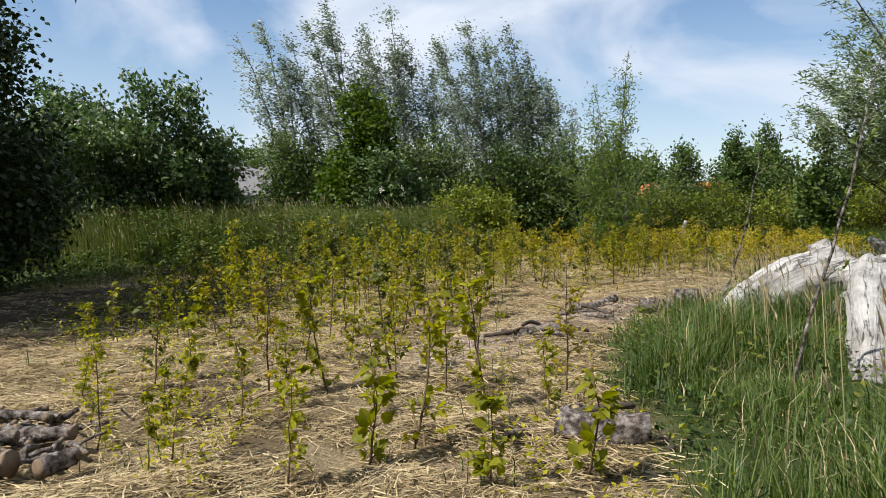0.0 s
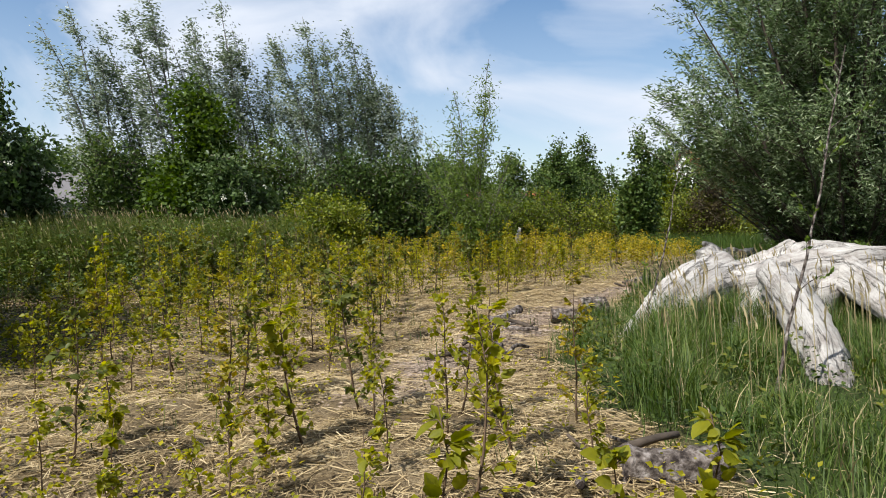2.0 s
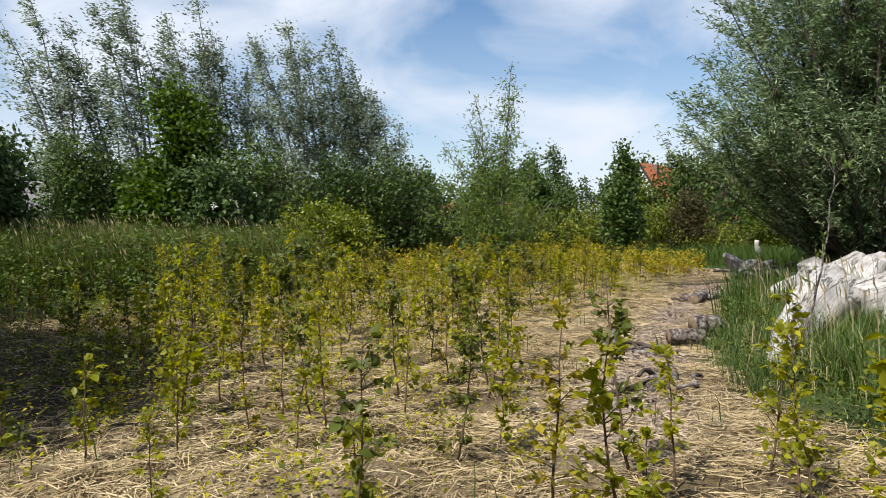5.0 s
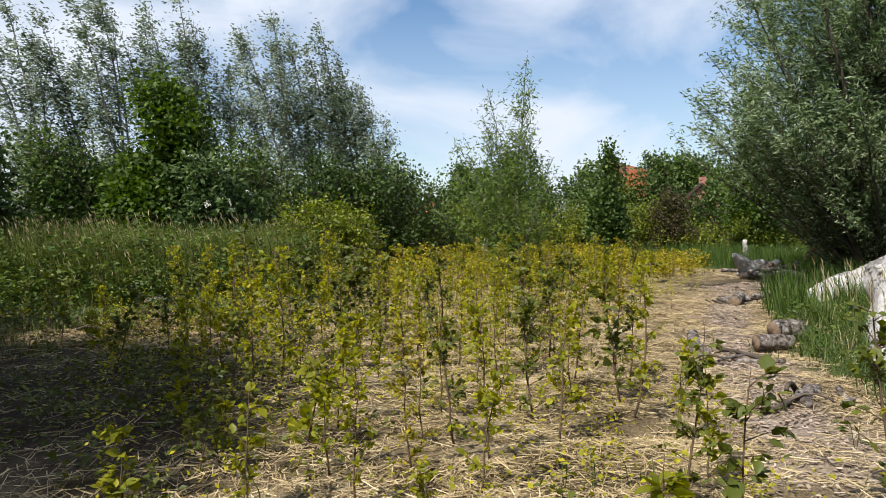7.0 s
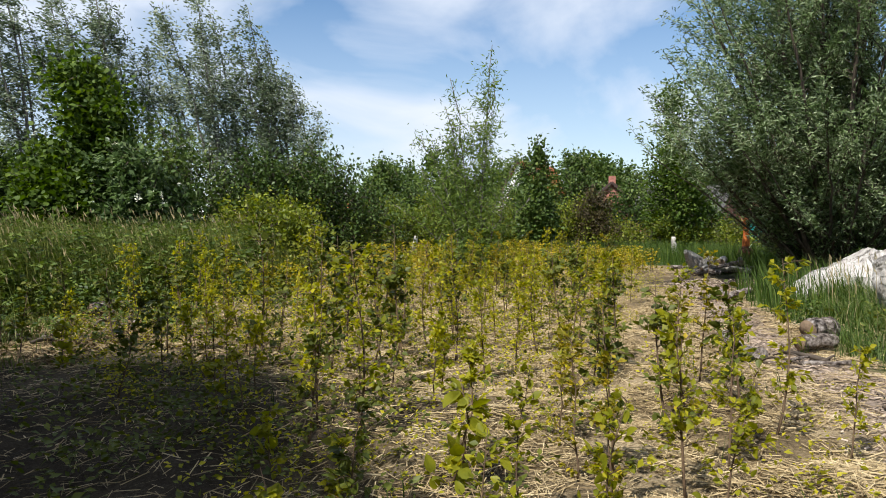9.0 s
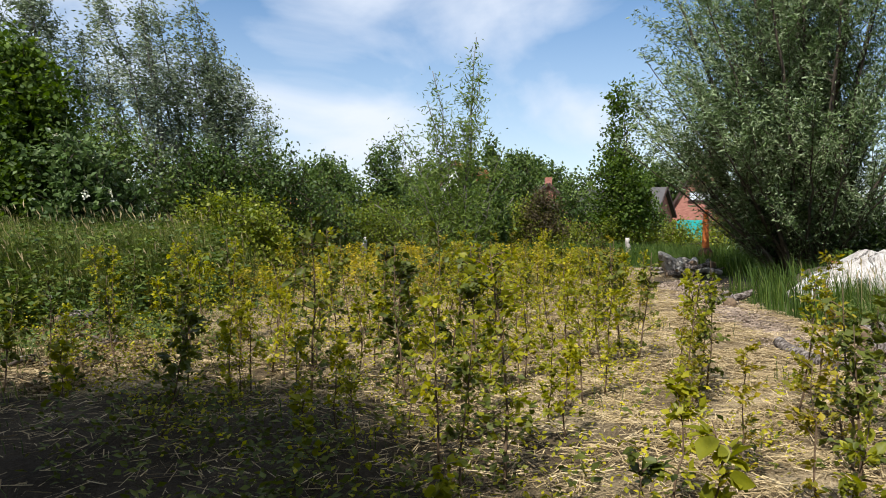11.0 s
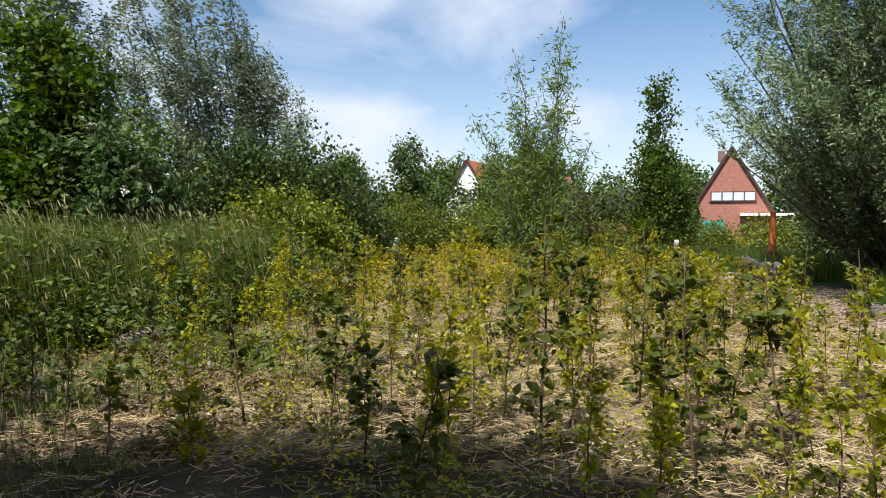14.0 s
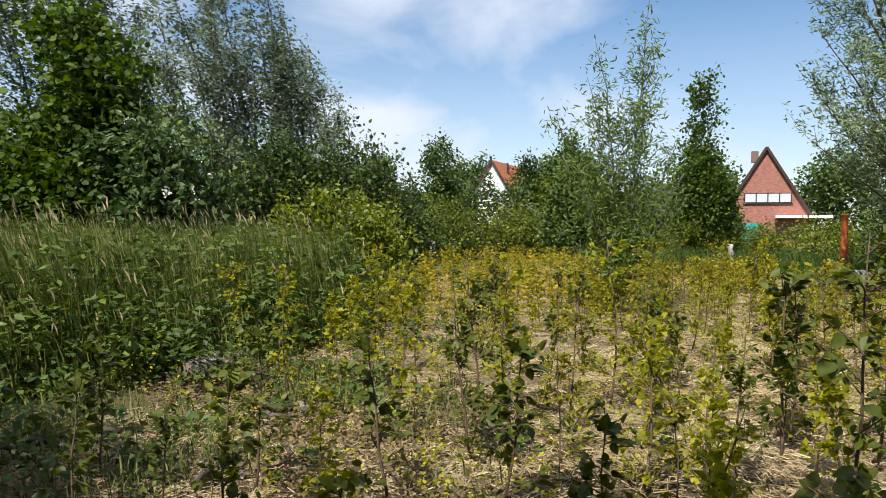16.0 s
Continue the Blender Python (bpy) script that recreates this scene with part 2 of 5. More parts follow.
LEAF_SHAPES = {
    # outline across (x) and along (y), with a fold (z); faces over it
    "diamond": (np.array([(0, 0, 0), (0.5, 0.45, 0.10), (0, 1, 0), (-0.5, 0.45, 0.10)]), [(0, 1, 2), (0, 2, 3)]),
    "broad": (np.array([(0, 0, 0), (0.42, 0.18, 0.08), (0.5, 0.52, 0.10), (0.24, 0.86, 0.03), (0, 1.04, -0.06),
                        (-0.24, 0.86, 0.03), (-0.5, 0.52, 0.10), (-0.42, 0.18, 0.08), (0, 0.5, 0)]),
              [(8, 0, 1), (8, 1, 2), (8, 2, 3), (8, 3, 4), (8, 4, 5), (8, 5, 6), (8, 6, 7), (8, 7, 0)]),
    "blade": (np.array([(-0.5, 0, 0), (0.5, 0, 0), (0.36, 0.55, 0.0), (-0.36, 0.55, 0.0), (0, 1, 0)]),
              [(0, 1, 2), (0, 2, 3), (3, 2, 4)]),
    "ribbon": (np.array([(-0.5, 0, 0), (0.5, 0, 0), (0.5, 1, 0), (-0.5, 1, 0)]), [(0, 1, 2), (0, 2, 3)]),
}


def leaves(at, along, length, width, rng, shape="diamond", face=None):
    """Leaf arrays: base points, the way each grows, lengths, widths. face: the way the upper sides look."""
    n = len(at)
    base, tri = LEAF_SHAPES[shape]
    y = unit(along)
    f = rng.normal(0, 1, (n, 3)) if face is None else face
    x = unit(np.cross(y, f))
    z = np.cross(x, y)
    length, width = np.broadcast_to(length, n), np.broadcast_to(width, n)
    v = (at[:, None] + x[:, None] * (base[None, :, 0:1] * width[:, None, None])
         + y[:, None] * (base[None, :, 1:2] * length[:, None, None])
         + z[:, None] * (base[None, :, 2:3] * length[:, None, None]))
    k = len(base)
    fc = (np.asarray(tri)[None] + (np.arange(n) * k)[:, None, None]).reshape(-1, 3)
    return v.reshape(-1, 3), fc


def join(sets):
    vs, fs, o = [], [], 0
    for v, f in sets:
        vs.append(v), fs.append(np.asarray(f) + o)
        o += len(v)
    return np.concatenate(vs), np.concatenate(fs)


def tube(points, radii, sides=7, cap=True, wob=0.0, rng=None):
    """A tapered tube of triangles along points."""
    p = np.asarray(points, float)
    n = len(p)
    t = unit(np.gradient(p, axis=0))
    ref = np.array([0.0, 0.0, 1.0]) if abs(t[:, 2]).mean() < 0.8 else np.array([1.0, 0.0, 0.0])
    a = unit(np.cross(t, ref))
    b = np.cross(t, a)
    ang = np.linspace(0, 2 * np.pi, sides, endpoint=False)
    r = np.broadcast_to(np.asarray(radii, float), n)[:, None] * np.ones((1, sides))
    if wob:
        r = r * (1 + wob * rng.normal(0, 1, (n, sides)))
    v = p[:, None] + a[:, None] * (r * np.cos(ang))[..., None] + b[:, None] * (r * np.sin(ang))[..., None]
    i = np.arange(n - 1)[:, None] * sides
    j, j2 = np.arange(sides)[None], (np.arange(sides)[None] + 1) % sides
    q = np.stack([i + j, i + j2, i + sides + j2, i + sides + j], -1).reshape(-1, 4)
    f = np.concatenate([q[:, [0, 1, 2]], q[:, [0, 2, 3]]])
    v = v.reshape(-1, 3)
    if cap:
        v = np.concatenate([v, p[[0]], p[[-1]]])
        c0, c1, e = n * sides, n * sides + 1, (n - 1) * sides
        j, j2 = np.arange(sides), (np.arange(sides) + 1) % sides
        f = np.concatenate([f, np.stack([np.full(sides, c0), j2, j], -1), np.stack([np.full(sides, c1), e + j, e + j2], -1)])
    return v, f


def curve_points(a, b, n, sag, rng, wander=0.0):
    """n points from a to b, bent by the vector sag at the middle."""
    s = np.linspace(0, 1, n)[:, None]
    p = np.asarray(a) * (1 - s) + np.asarray(b) * s + np.asarray(sag) * (4 * s * (1 - s))
    if wander:
        p[1:-1] += rng.normal(0, wander, (n - 2, 3))
    return p


def box_mesh(name, size, mat, bevel=0.01, at=(0, 0, 0)):
    bm = bmesh.new()
    bmesh.ops.create_cube(bm, size=1)
    for v in bm.verts:
        v.co = Vector((v.co.x * size[0] + at[0], v.co.y * size[1] + at[1], v.co.z * size[2] + at[2]))
    if bevel:
        bmesh.ops.bevel(bm, geom=bm.edges[:], offset=bevel, segments=2, affect="EDGES")
    me = bpy.data.meshes.new(name)
    bm.to_mesh(me)
    bm.free()
    me.materials.append(mat)
    return me


# ---------------------------------------------------------------- the ground
def path_line(y):
    """The middle of the chip path at y."""
    return np.interp(y, [2, 4.5, 6.5, 8.2, 10.2, 12.3, 13.5, 18, 22], [-0.5, -0.4, -0.25, 0.6, 2.2, 4.1, 5.2, 10.0, 14.5])


def grass_edge(y):
    """Where the verge grass begins at y."""
    return np.interp(y, [2, 4.2, 5.3, 8.2, 10.2, 12.3, 13.5, 18, 22], [1.0, 1.1, 1.15, 1.65, 2.95, 4.85, 5.95, 10.75, 15.25])


def planted_edge(y):
    """Where the planting ends towards the path at y."""
    return np.interp(y, [2, 5, 8, 9.5, 11.3, 12.5, 14.2, 18, 23, 33], [0.9, 0.6, -0.3, 0.3, 0.35, 1.3, 4.1, 8.6, 13.5, 23])


def zones(x, y, w=0.0):
    """How much of straw, grass, path and darkened ground lies at x, y (arrays)."""
    px = path_line(y)
    path = np.clip(1.4 - np.abs(x - px + w) / 0.55, 0, 1) * np.clip((y - 6.4) / 1.5, 0, 1) * (y < 19)
    edge = grass_edge(y)
    grass = np.clip((x - edge + w) / 0.35, 0, 1) * (x < 60)
    field_far = np.clip((y - (31 + 0.15 * x) + w * 3) / 1.5, 0, 1)
    left = np.clip((-(x + 7.2) + w) / 0.8, 0, 1)
    reeds = np.clip((y - reed_front(x) + w) / 0.5, 0, 1) * (x < 2.2)
    grass = np.maximum.reduce([grass, field_far, left, reeds])
    # an oval patch of darker ground before the willow
    dark_ground = np.clip(1.6 - np.hypot((x - 10.6) / 2.6, (y - 17.8) / 1.6), 0, 1)
    # under the alder the ground colour is darkened to deepen its shade
    dark_ground = np.maximum(dark_ground, 0.85 * np.clip(1.8 - np.hypot((x + 5.2) / 2.3, (y - 11.6) / 2.6) + w, 0, 1))
    return 1 - grass, grass * (1 - path), path, dark_ground


def reed_front(x):
    return np.interp(x, [-14, -8, -5.5, -3.6, -0.5, 1.2, 2.4], [16.5, 17.6, 18.4, 18.8, 20.6, 22.2, 25])


def relief(x, y):
    v = 0.03 * np.sin(1.3 * x + 0.7 * y) * np.sin(0.9 * y - 0.5 * x) + 0.02 * np.sin(3.1 * x - 1.7 * y) + 0.015 * np.sin(5.3 * y + 2.1 * x) + 0.022 * np.sin(8.3 * x + 3 * np.sin(2.9 * y)) * np.sin(7.1 * y + 2 * np.sin(3.7 * x))
    return v * np.exp(-((x / 60) ** 2) - ((y - 15) / 60) ** 2)


def build_ground():
    gx = np.concatenate([-np.geomspace(900, 15, 16), np.arange(-14, 22, 0.12), np.geomspace(23, 900, 16)])
    gy = np.concatenate([-np.geomspace(900, 6, 16), np.arange(-5, 40, 0.14), np.geomspace(41, 1200, 16)])
    xx, yy = np.meshgrid(gx, gy)
    rng = np.random.default_rng(3)
    near = (xx > -14) & (xx < 22) & (yy > -5) & (yy < 40)
    zz = relief(xx, yy) + near * rng.normal(0, 0.009, xx.shape)
    v = np.stack([xx, yy, zz], -1).reshape(-1, 3)
    nx = len(gx)
    i, j = np.meshgrid(np.arange(len(gy) - 1), np.arange(nx - 1), indexing="ij")
    a = (i * nx + j).ravel()
    f = np.stack([a, a + 1, a + nx + 1, a + nx], -1)
    m, n, l, b = nodes_of("ground")
    at = n.new("ShaderNodeVertexColor")
    at.layer_name = "cover"
    sep = n.new("ShaderNodeSeparateColor")
    l.new(at.outputs["Color"], sep.inputs["Color"])
    fine = noise_node(n, l, 42, 8, 0.75)
    big = noise_node(n, l, 0.9, 5, 0.6)
    straw = ramp(n, [(0.36, (0.03, 0.021, 0.013)), (0.50, (0.17, 0.125, 0.070)), (0.64, (0.46, 0.365, 0.225))])
    grass = ramp(n, [(0.3, (0.018, 0.03, 0.008)), (0.55, (0.05, 0.07, 0.02)), (0.8, (0.17, 0.16, 0.075))])
    chip = ramp(n, [(0.25, (0.08, 0.06, 0.045)), (0.5, (0.25, 0.195, 0.15)), (0.75, (0.46, 0.385, 0.32))])
    # darkest ground tone, also used for the shade painted under the alder
    dark_ground = ramp(n, [(0.3, (0.012, 0.010, 0.008)), (0.7, (0.05, 0.04, 0.03))])
    blend = n.new("ShaderNodeMix")
    blend.inputs["Factor"].default_value = 0.5
    l.new(fine.outputs["Fac"], blend.inputs[2])
    l.new(big.outputs["Fac"], blend.inputs[3])
    for r in (straw, grass, chip, dark_ground):
        l.new(blend.outputs[0], r.inputs["Fac"])
    last = straw.outputs["Color"]
    for r, ch in ((grass, "Red"), (chip, "Green"), (dark_ground, "Blue")):
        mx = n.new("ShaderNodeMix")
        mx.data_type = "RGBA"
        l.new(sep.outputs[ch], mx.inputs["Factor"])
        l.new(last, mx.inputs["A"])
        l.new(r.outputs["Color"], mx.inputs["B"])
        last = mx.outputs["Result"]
    l.new(last, b.inputs["Base Color"])
    b.inputs["Roughness"].default_value, b.inputs["Specular IOR Level"].default_value = 0.95, 0.08
    bp = n.new("ShaderNodeBump")
    bp.inputs["Strength"].default_value, bp.inputs["Distance"].default_value = 0.9, 0.03
    l.new(fine.outputs["Fac"], bp.inputs["Height"])
    l.new(bp.outputs["Normal"], b.inputs["Normal"])
    me = mesh_np("ground", v, f, m, True)
    wob = 0.4 * np.sin(1.7 * v[:, 0] + 2.3 * v[:, 1]) * np.sin(0.8 * v[:, 1]) + rng.normal(0, 0.08, len(v))
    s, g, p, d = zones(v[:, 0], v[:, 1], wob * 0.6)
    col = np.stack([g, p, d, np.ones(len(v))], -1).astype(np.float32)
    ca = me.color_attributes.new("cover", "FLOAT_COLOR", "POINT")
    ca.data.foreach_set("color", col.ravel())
    return tagged(new("ground", me), "straw-mulched open field with green grass at its edges", "ground", "", "structure")


build_ground()


def on_ground(x, y):
    return relief(np.asarray(x, float), np.asarray(y, float))


# ---------------------------------------------------------------- trees and shrubs
def blobs_points(blobs, n, rng, shell=0.55):
    """n points in ellipsoids (x, y, z, rx, ry, rz), thicker to the outside."""
    vol = np.array([b[3] * b[4] * b[5] for b in blobs]) ** 0.8
    k = rng.choice(len(blobs), n, p=vol / vol.sum())
    bl = np.array(blobs)[k]
    d = unit(rng.normal(0, 1, (n, 3)))
    r = rng.uniform(shell ** 3, 1, n) ** (1 / 3)
    return bl[:, :3] + d * bl[:, 3:] * r[:, None], d


def crown_tree(name, at, trunk_h, trunk_r, blobs, n_twigs, per_twig, leaf, mat, label, category="tree",
               bark=M_DARK_BARK, seed=0, droop=0.2, wind=(-0.25, 0.0, 0.05), spread=0.22, shape="diamond", group="", limbs=10,
               flowers=0, twig_len=0.5, flower_r=0.10):
    """A tree: tapered trunk with limbs to its clumps, and a crown of leaves along many twigs. blobs are relative to its foot."""
    rng = np.random.default_rng(seed + 100)
    x, y = at
    ob = thing(name, (x, y, float(on_ground(x, y))), label, category, group)
    wind = np.asarray(wind)
    top = np.array([rng.normal(0, 0.1), rng.normal(0, 0.1), trunk_h])
    wood = [tube(curve_points((0, 0, -0.1), top, 8, (rng.normal(0, 0.12), rng.normal(0, 0.12), 0), rng, trunk_r * 0.15),
                 np.linspace(trunk_r, trunk_r * 0.45, 8), 8)]
    ends, dirs = blobs_points(blobs, limbs, rng, 0.3)
    for e in ends:
        s = rng.uniform(0.35, 1.0)
        a = np.array([0, 0, 0]) * (1 - s) + top * s
        if e[2] < a[2]:
            a = a * max(0.15, e[2] / trunk_h * 0.6)
        wood.append(tube(curve_points(a, e, 6, (0, 0, 0.15 * np.linalg.norm(e - a)), rng, 0.04), np.linspace(trunk_r * (0.42 if limbs < 30 else 0.17), trunk_r * 0.06, 6), 5))
    tw, td = blobs_points(blobs, n_twigs, rng, 0.45)
    d = unit(td * 0.7 + rng.normal(0, 0.5, td.shape) + np.array([0, 0, 0.35]) + wind)
    for p, q in list(zip(tw, d))[:min(n_twigs, 260)]:
        wood.append(tube(np.stack([p - q * twig_len * 0.8, p, p + q * twig_len]), [0.018, 0.011, 0.004], 3, False))
    part("trunk", mesh_np(name + "_trunk", *wood[0], bark, True), ob)
    tagged(part("branchwork", mesh_np(name + "_branchwork", *join(wood[1:]), bark, True), ob), kind="stuff")
    n = n_twigs * per_twig
    base, dd = np.repeat(tw, per_twig, 0), np.repeat(d, per_twig, 0)
    s = rng.uniform(-0.9, 1.0, n)[:, None]
    pos = base + dd * s * twig_len + rng.normal(0, spread, (n, 3)) * (0.6 + 0.4 * rng.random((n, 1)))
    pos[:, 2] = np.maximum(pos[:, 2], 0.05)
    al = unit(dd * 0.6 + rng.normal(0, 0.6, (n, 3)) + np.array([0, 0, -droop]) + wind)
    sz = leaf[0] * rng.uniform(0.65, 1.25, n)
    v, f = leaves(pos, al, sz, sz * leaf[1], rng, shape, rng.normal(0, 0.6, (n, 3)) + np.array([0, 0, 0.8]))
    part("crown", mesh_np(name + "_crown", v, f, mat), ob)
    if flowers:
        fp, fd = blobs_points(blobs, flowers, rng, 0.95)
        keep = fd[:, 2] > -0.1
        sets = []
        for p, q in zip(fp[keep], fd[keep]):
            m = 26
            u = unit(np.cross(q, rng.normal(0, 1, 3)))
            w = np.cross(q, u)
            rr, an = flower_r * np.sqrt(rng.random(m)), rng.uniform(0, 6.283, m)
            c = p + q * 0.06 + u * (rr * np.cos(an))[:, None] + w * (rr * np.sin(an))[:, None] + rng.normal(0, 0.012, (m, 3))
            sets.append(leaves(c, rng.normal(0, 1, (m, 3)), 0.05, 0.045, rng, "diamond", q + rng.normal(0, 0.3, (m, 3))))
        part("blossom", mesh_np(name + "_blossom", *join(sets), M_FLOWER), ob, "flat creamy white blossom clusters")
    return ob


def plume_tree(name, at, stems, leaf, mat, label, seed=0, dens=420, lean=(-0.9, 0.0), rad=0.9, bark=M_BARK, group="", low=0.12, stem_r=0.07, branch_len=1.0, fuzz=0.09, branches=6.0, arch=1.8):
    """A slender upright tree of one or more whippy stems, its tips blown over by the wind. stems: (dx, dy, height)."""
    rng = np.random.default_rng(seed + 500)
    x, y = at
    ob = thing(name, (x, y, float(on_ground(x, y))), label, "tree", group)
    wood, side, pos, dirs = [], [], [], []
    for dx, dy, h in stems:
        s = np.linspace(0, 1, 12)[:, None]
        tip = np.array([dx * 1.6 + lean[0] * rng.uniform(0.7, 1.3), dy * 1.6 + lean[1], h])
        p = np.concatenate([dx * 0.25 + (tip[0] - dx * 0.25) * s ** arch, dy * 0.25 + (tip[1] - dy * 0.25) * s ** arch, h * s], 1)
        p[1:-1, :2] += rng.normal(0, 0.03, (10, 2))
        wood.append(tube(p, np.linspace(stem_r * (h / 9), 0.008, 12), 6))
        nb = int(h * branches)
        for t in rng.uniform(low, 0.98, nb):
            a = np.array([np.interp(t, s[:, 0], p[:, k]) for k in range(3)])
            an = rng.uniform(0, 6.283)
            taper = math.sin(min(1.0, (1 - t) * 1.9 + 0.12) * math.pi / 2) * (0.6 + 0.4 * min(1, t * 3))
            ln = branch_len * rad * taper * rng.uniform(0.5, 1.2)
            d = unit(np.array([math.cos(an) * 0.75 + lean[0] * 0.16, math.sin(an) * 0.75 + lean[1] * 0.16, rng.uniform(0.5, 1.1)]))
            e = a + d * ln + np.array([lean[0], lean[1], 0]) * 0.14 * ln
            side.append(tube(curve_points(a, e, 4, (0, 0, -0.08 * ln), rng), np.linspace(0.022 * (1.2 - t), 0.004, 4), 3, False))
            m = max(4, int(dens / 36 * ln / rad * rng.uniform(0.5, 1.5)))
            q = rng.uniform(0.1, 1.05, m)[:, None]
            pos.append(a * (1 - q) + e * q + rng.normal(0, fuzz, (m, 3)) * (0.5 + q))
            dirs.append(np.broadcast_to(d, (m, 3)))
    for w in wood[:len(stems)]:
        part("trunk", mesh_np(name + "_trunk", *w, bark, True), ob)
    tagged(part("branchwork", mesh_np(name + "_branchwork", *join(side), bark, True), ob), kind="stuff")
    pos, dirs = np.concatenate(pos), np.concatenate(dirs)
    n = len(pos)
    al = unit(dirs * 0.4 + rng.normal(0, 0.42, (n, 3)) + np.array([lean[0] * 0.65, lean[1] * 0.5, -0.2]))
    sz = leaf[0] * rng.uniform(0.65, 1.3, n)
    part("crown", mesh_np(name + "_crown", *leaves(pos, al, sz, sz * leaf[1], rng, "diamond"), mat), ob)
    return ob


def ragged(h, w, seed):
    """Clumps of an uneven upright crown of height h and half width w."""
    rng = np.random.default_rng(seed + 40)
    out = [(0, 0, h * 0.3, w * 0.8, w * 0.8, h * 0.26), (-0.1 * w, 0, h * 0.9, w * 0.28, w * 0.28, h * 0.10)]
    for z in np.linspace(0.22, 0.84, 9):
        an, r = rng.uniform(0, 6.283), w * rng.uniform(0.25, 0.75) * (1.15 - z * 0.9)
        s = w * rng.uniform(0.32, 0.6) * (1.25 - z * 0.75)
        out.append((r * math.cos(an), r * math.sin(an), h * z, s, s, s * rng.uniform(0.8, 1.3)))
    return out


def clump_crown(seed, n, height, low, half, size):
    """Many separate leaf clumps filling a broad crown, with gaps between them."""
    rng = np.random.default_rng(seed)
    out = []
    for k in range(n):
        z = low + (height - low) * (k + 0.5) / n
        t = (z - low) / (height - low)
        r = half * (0.74 + 0.85 * t - 1.15 * t * t) * math.sqrt(rng.uniform(0.15, 1.0))
        an = k * 2.39996 + rng.normal(0, 0.4)
        s = size * rng.uniform(0.65, 1.25) * (1.1 - 0.4 * t)
        out.append((r * math.cos(an), r * math.sin(an), z, s * 1.15, s * 1.1, s * rng.uniform(0.7, 1.0)))
    return out


# the row of silvery poplars: x, y, height
POPLARS = [(-7.3, 33, 10.2), (-5.9, 34, 9.6), (-4.7, 32.6, 10.8), (-3.2, 34, 9.8), (-2.2, 33, 10.7), (-1.2, 33.6, 9.6),
           (0.4, 34, 8.6), (1.3, 32.8, 10.1), (2.5, 33.8, 9.6), (3.4, 33, 9.7), (4.4, 33.5, 8.7), (5.4, 33.2, 7.4)]
for i, (x, y, h) in enumerate(POPLARS):
    plume_tree("poplar", (x + 0.65, y), [(0, 0, h), (0.6, 0.2, h * 0.84), (-0.5, -0.3, h * 0.9)], (0.14, 0.4), M_POPLAR,
               "slender windblown poplar with silvery leaves in the row", i, 2300, (-1.5 if x < -4 else -1.15, 0.0), 1.15, M_BARK, group="row of poplars", low=0.2, stem_r=0.08, fuzz=0.12, branches=5.6)

# big willow beside the path
wrng = np.random.default_rng(64)
WILLOW_STEMS = [(0.0, 0.0, 11.8), (-0.6, -0.3, 11.2)]
for k in range(44):
    wa = k * 2.39996
    if k < 14:
        wr, wh = wrng.uniform(0.4, 1.6), wrng.uniform(8.6, 12.0)
    elif k < 30:
        wr, wh = wrng.uniform(1.5, 2.5), wrng.uniform(5.2, 9.0)
    else:
        wr, wh = wrng.uniform(1.4, 2.1), wrng.uniform(2.2, 4.6)
    WILLOW_STEMS.append((wr * math.cos(wa), wr * math.sin(wa), wh))
WILLOW_STEMS += [(-1.9, 1.5, 4.2), (-2.2, 1.0, 3.7), (-1.6, 1.9, 4.8), (-2.3, 1.5, 3.4), (-2.0, 0.3, 4.4)]
plume_tree("willow_tree", (13.5, 16.5), WILLOW_STEMS, (0.145, 0.24), M_WILLOW, "large dense willow with narrow grey-green leaves", 12, 5000,
           (-0.8, 0.05), 2.2, M_DARK_BARK, low=0.07, stem_r=0.10, branch_len=1.05, fuzz=0.075, branches=3.9, arch=1.15)
crown_tree("red_leaved_shrub", (23.0, 35.6), 1.4, 0.07, clump_crown(14, 8, 3.0, 0.5, 1.0, 0.6), 260, 20, (0.16, 0.6), M_RED_LEAF,
           "dark reddish-leaved shrub in the far hedge", "shrub", seed=6)

# the tree whose shade falls across the saplings
crown_tree("alder_tree", (-10.4, 9.9), 4.6, 0.22,
           [(0, 0, 6.0, 2.7, 2.8, 2.2), (1.4, 0.9, 5.0, 2.0, 1.9, 1.5), (-1.0, -0.8, 7.8, 2.2, 2.0, 1.6), (1.6, 1.9, 4.3, 1.5, 1.2, 1.6), (2.0, 3.5, 1.7, 1.1, 1.1, 1.5), (0.6, 4.9, 4.4, 1.2, 1.0, 1.6), (1.7, 4.9, 2.0, 1.1, 1.0, 1.5),
            (0.8, -0.3, 6.6, 1.6, 1.5, 1.3), (0.8, -2.0, 5.8, 2.0, 1.6, 1.5), (2.2, 1.2, 4.7, 1.0, 1.0, 1.1), (4.4, 1.8, 5.45, 0.6, 0.35, 0.2)],
           3300, 30, (0.13, 0.8), M_SHADE_TREE, "dark spreading alder at the edge of the field", seed=4, limbs=22, shape="diamond", wind=(0.1, 0, 0))

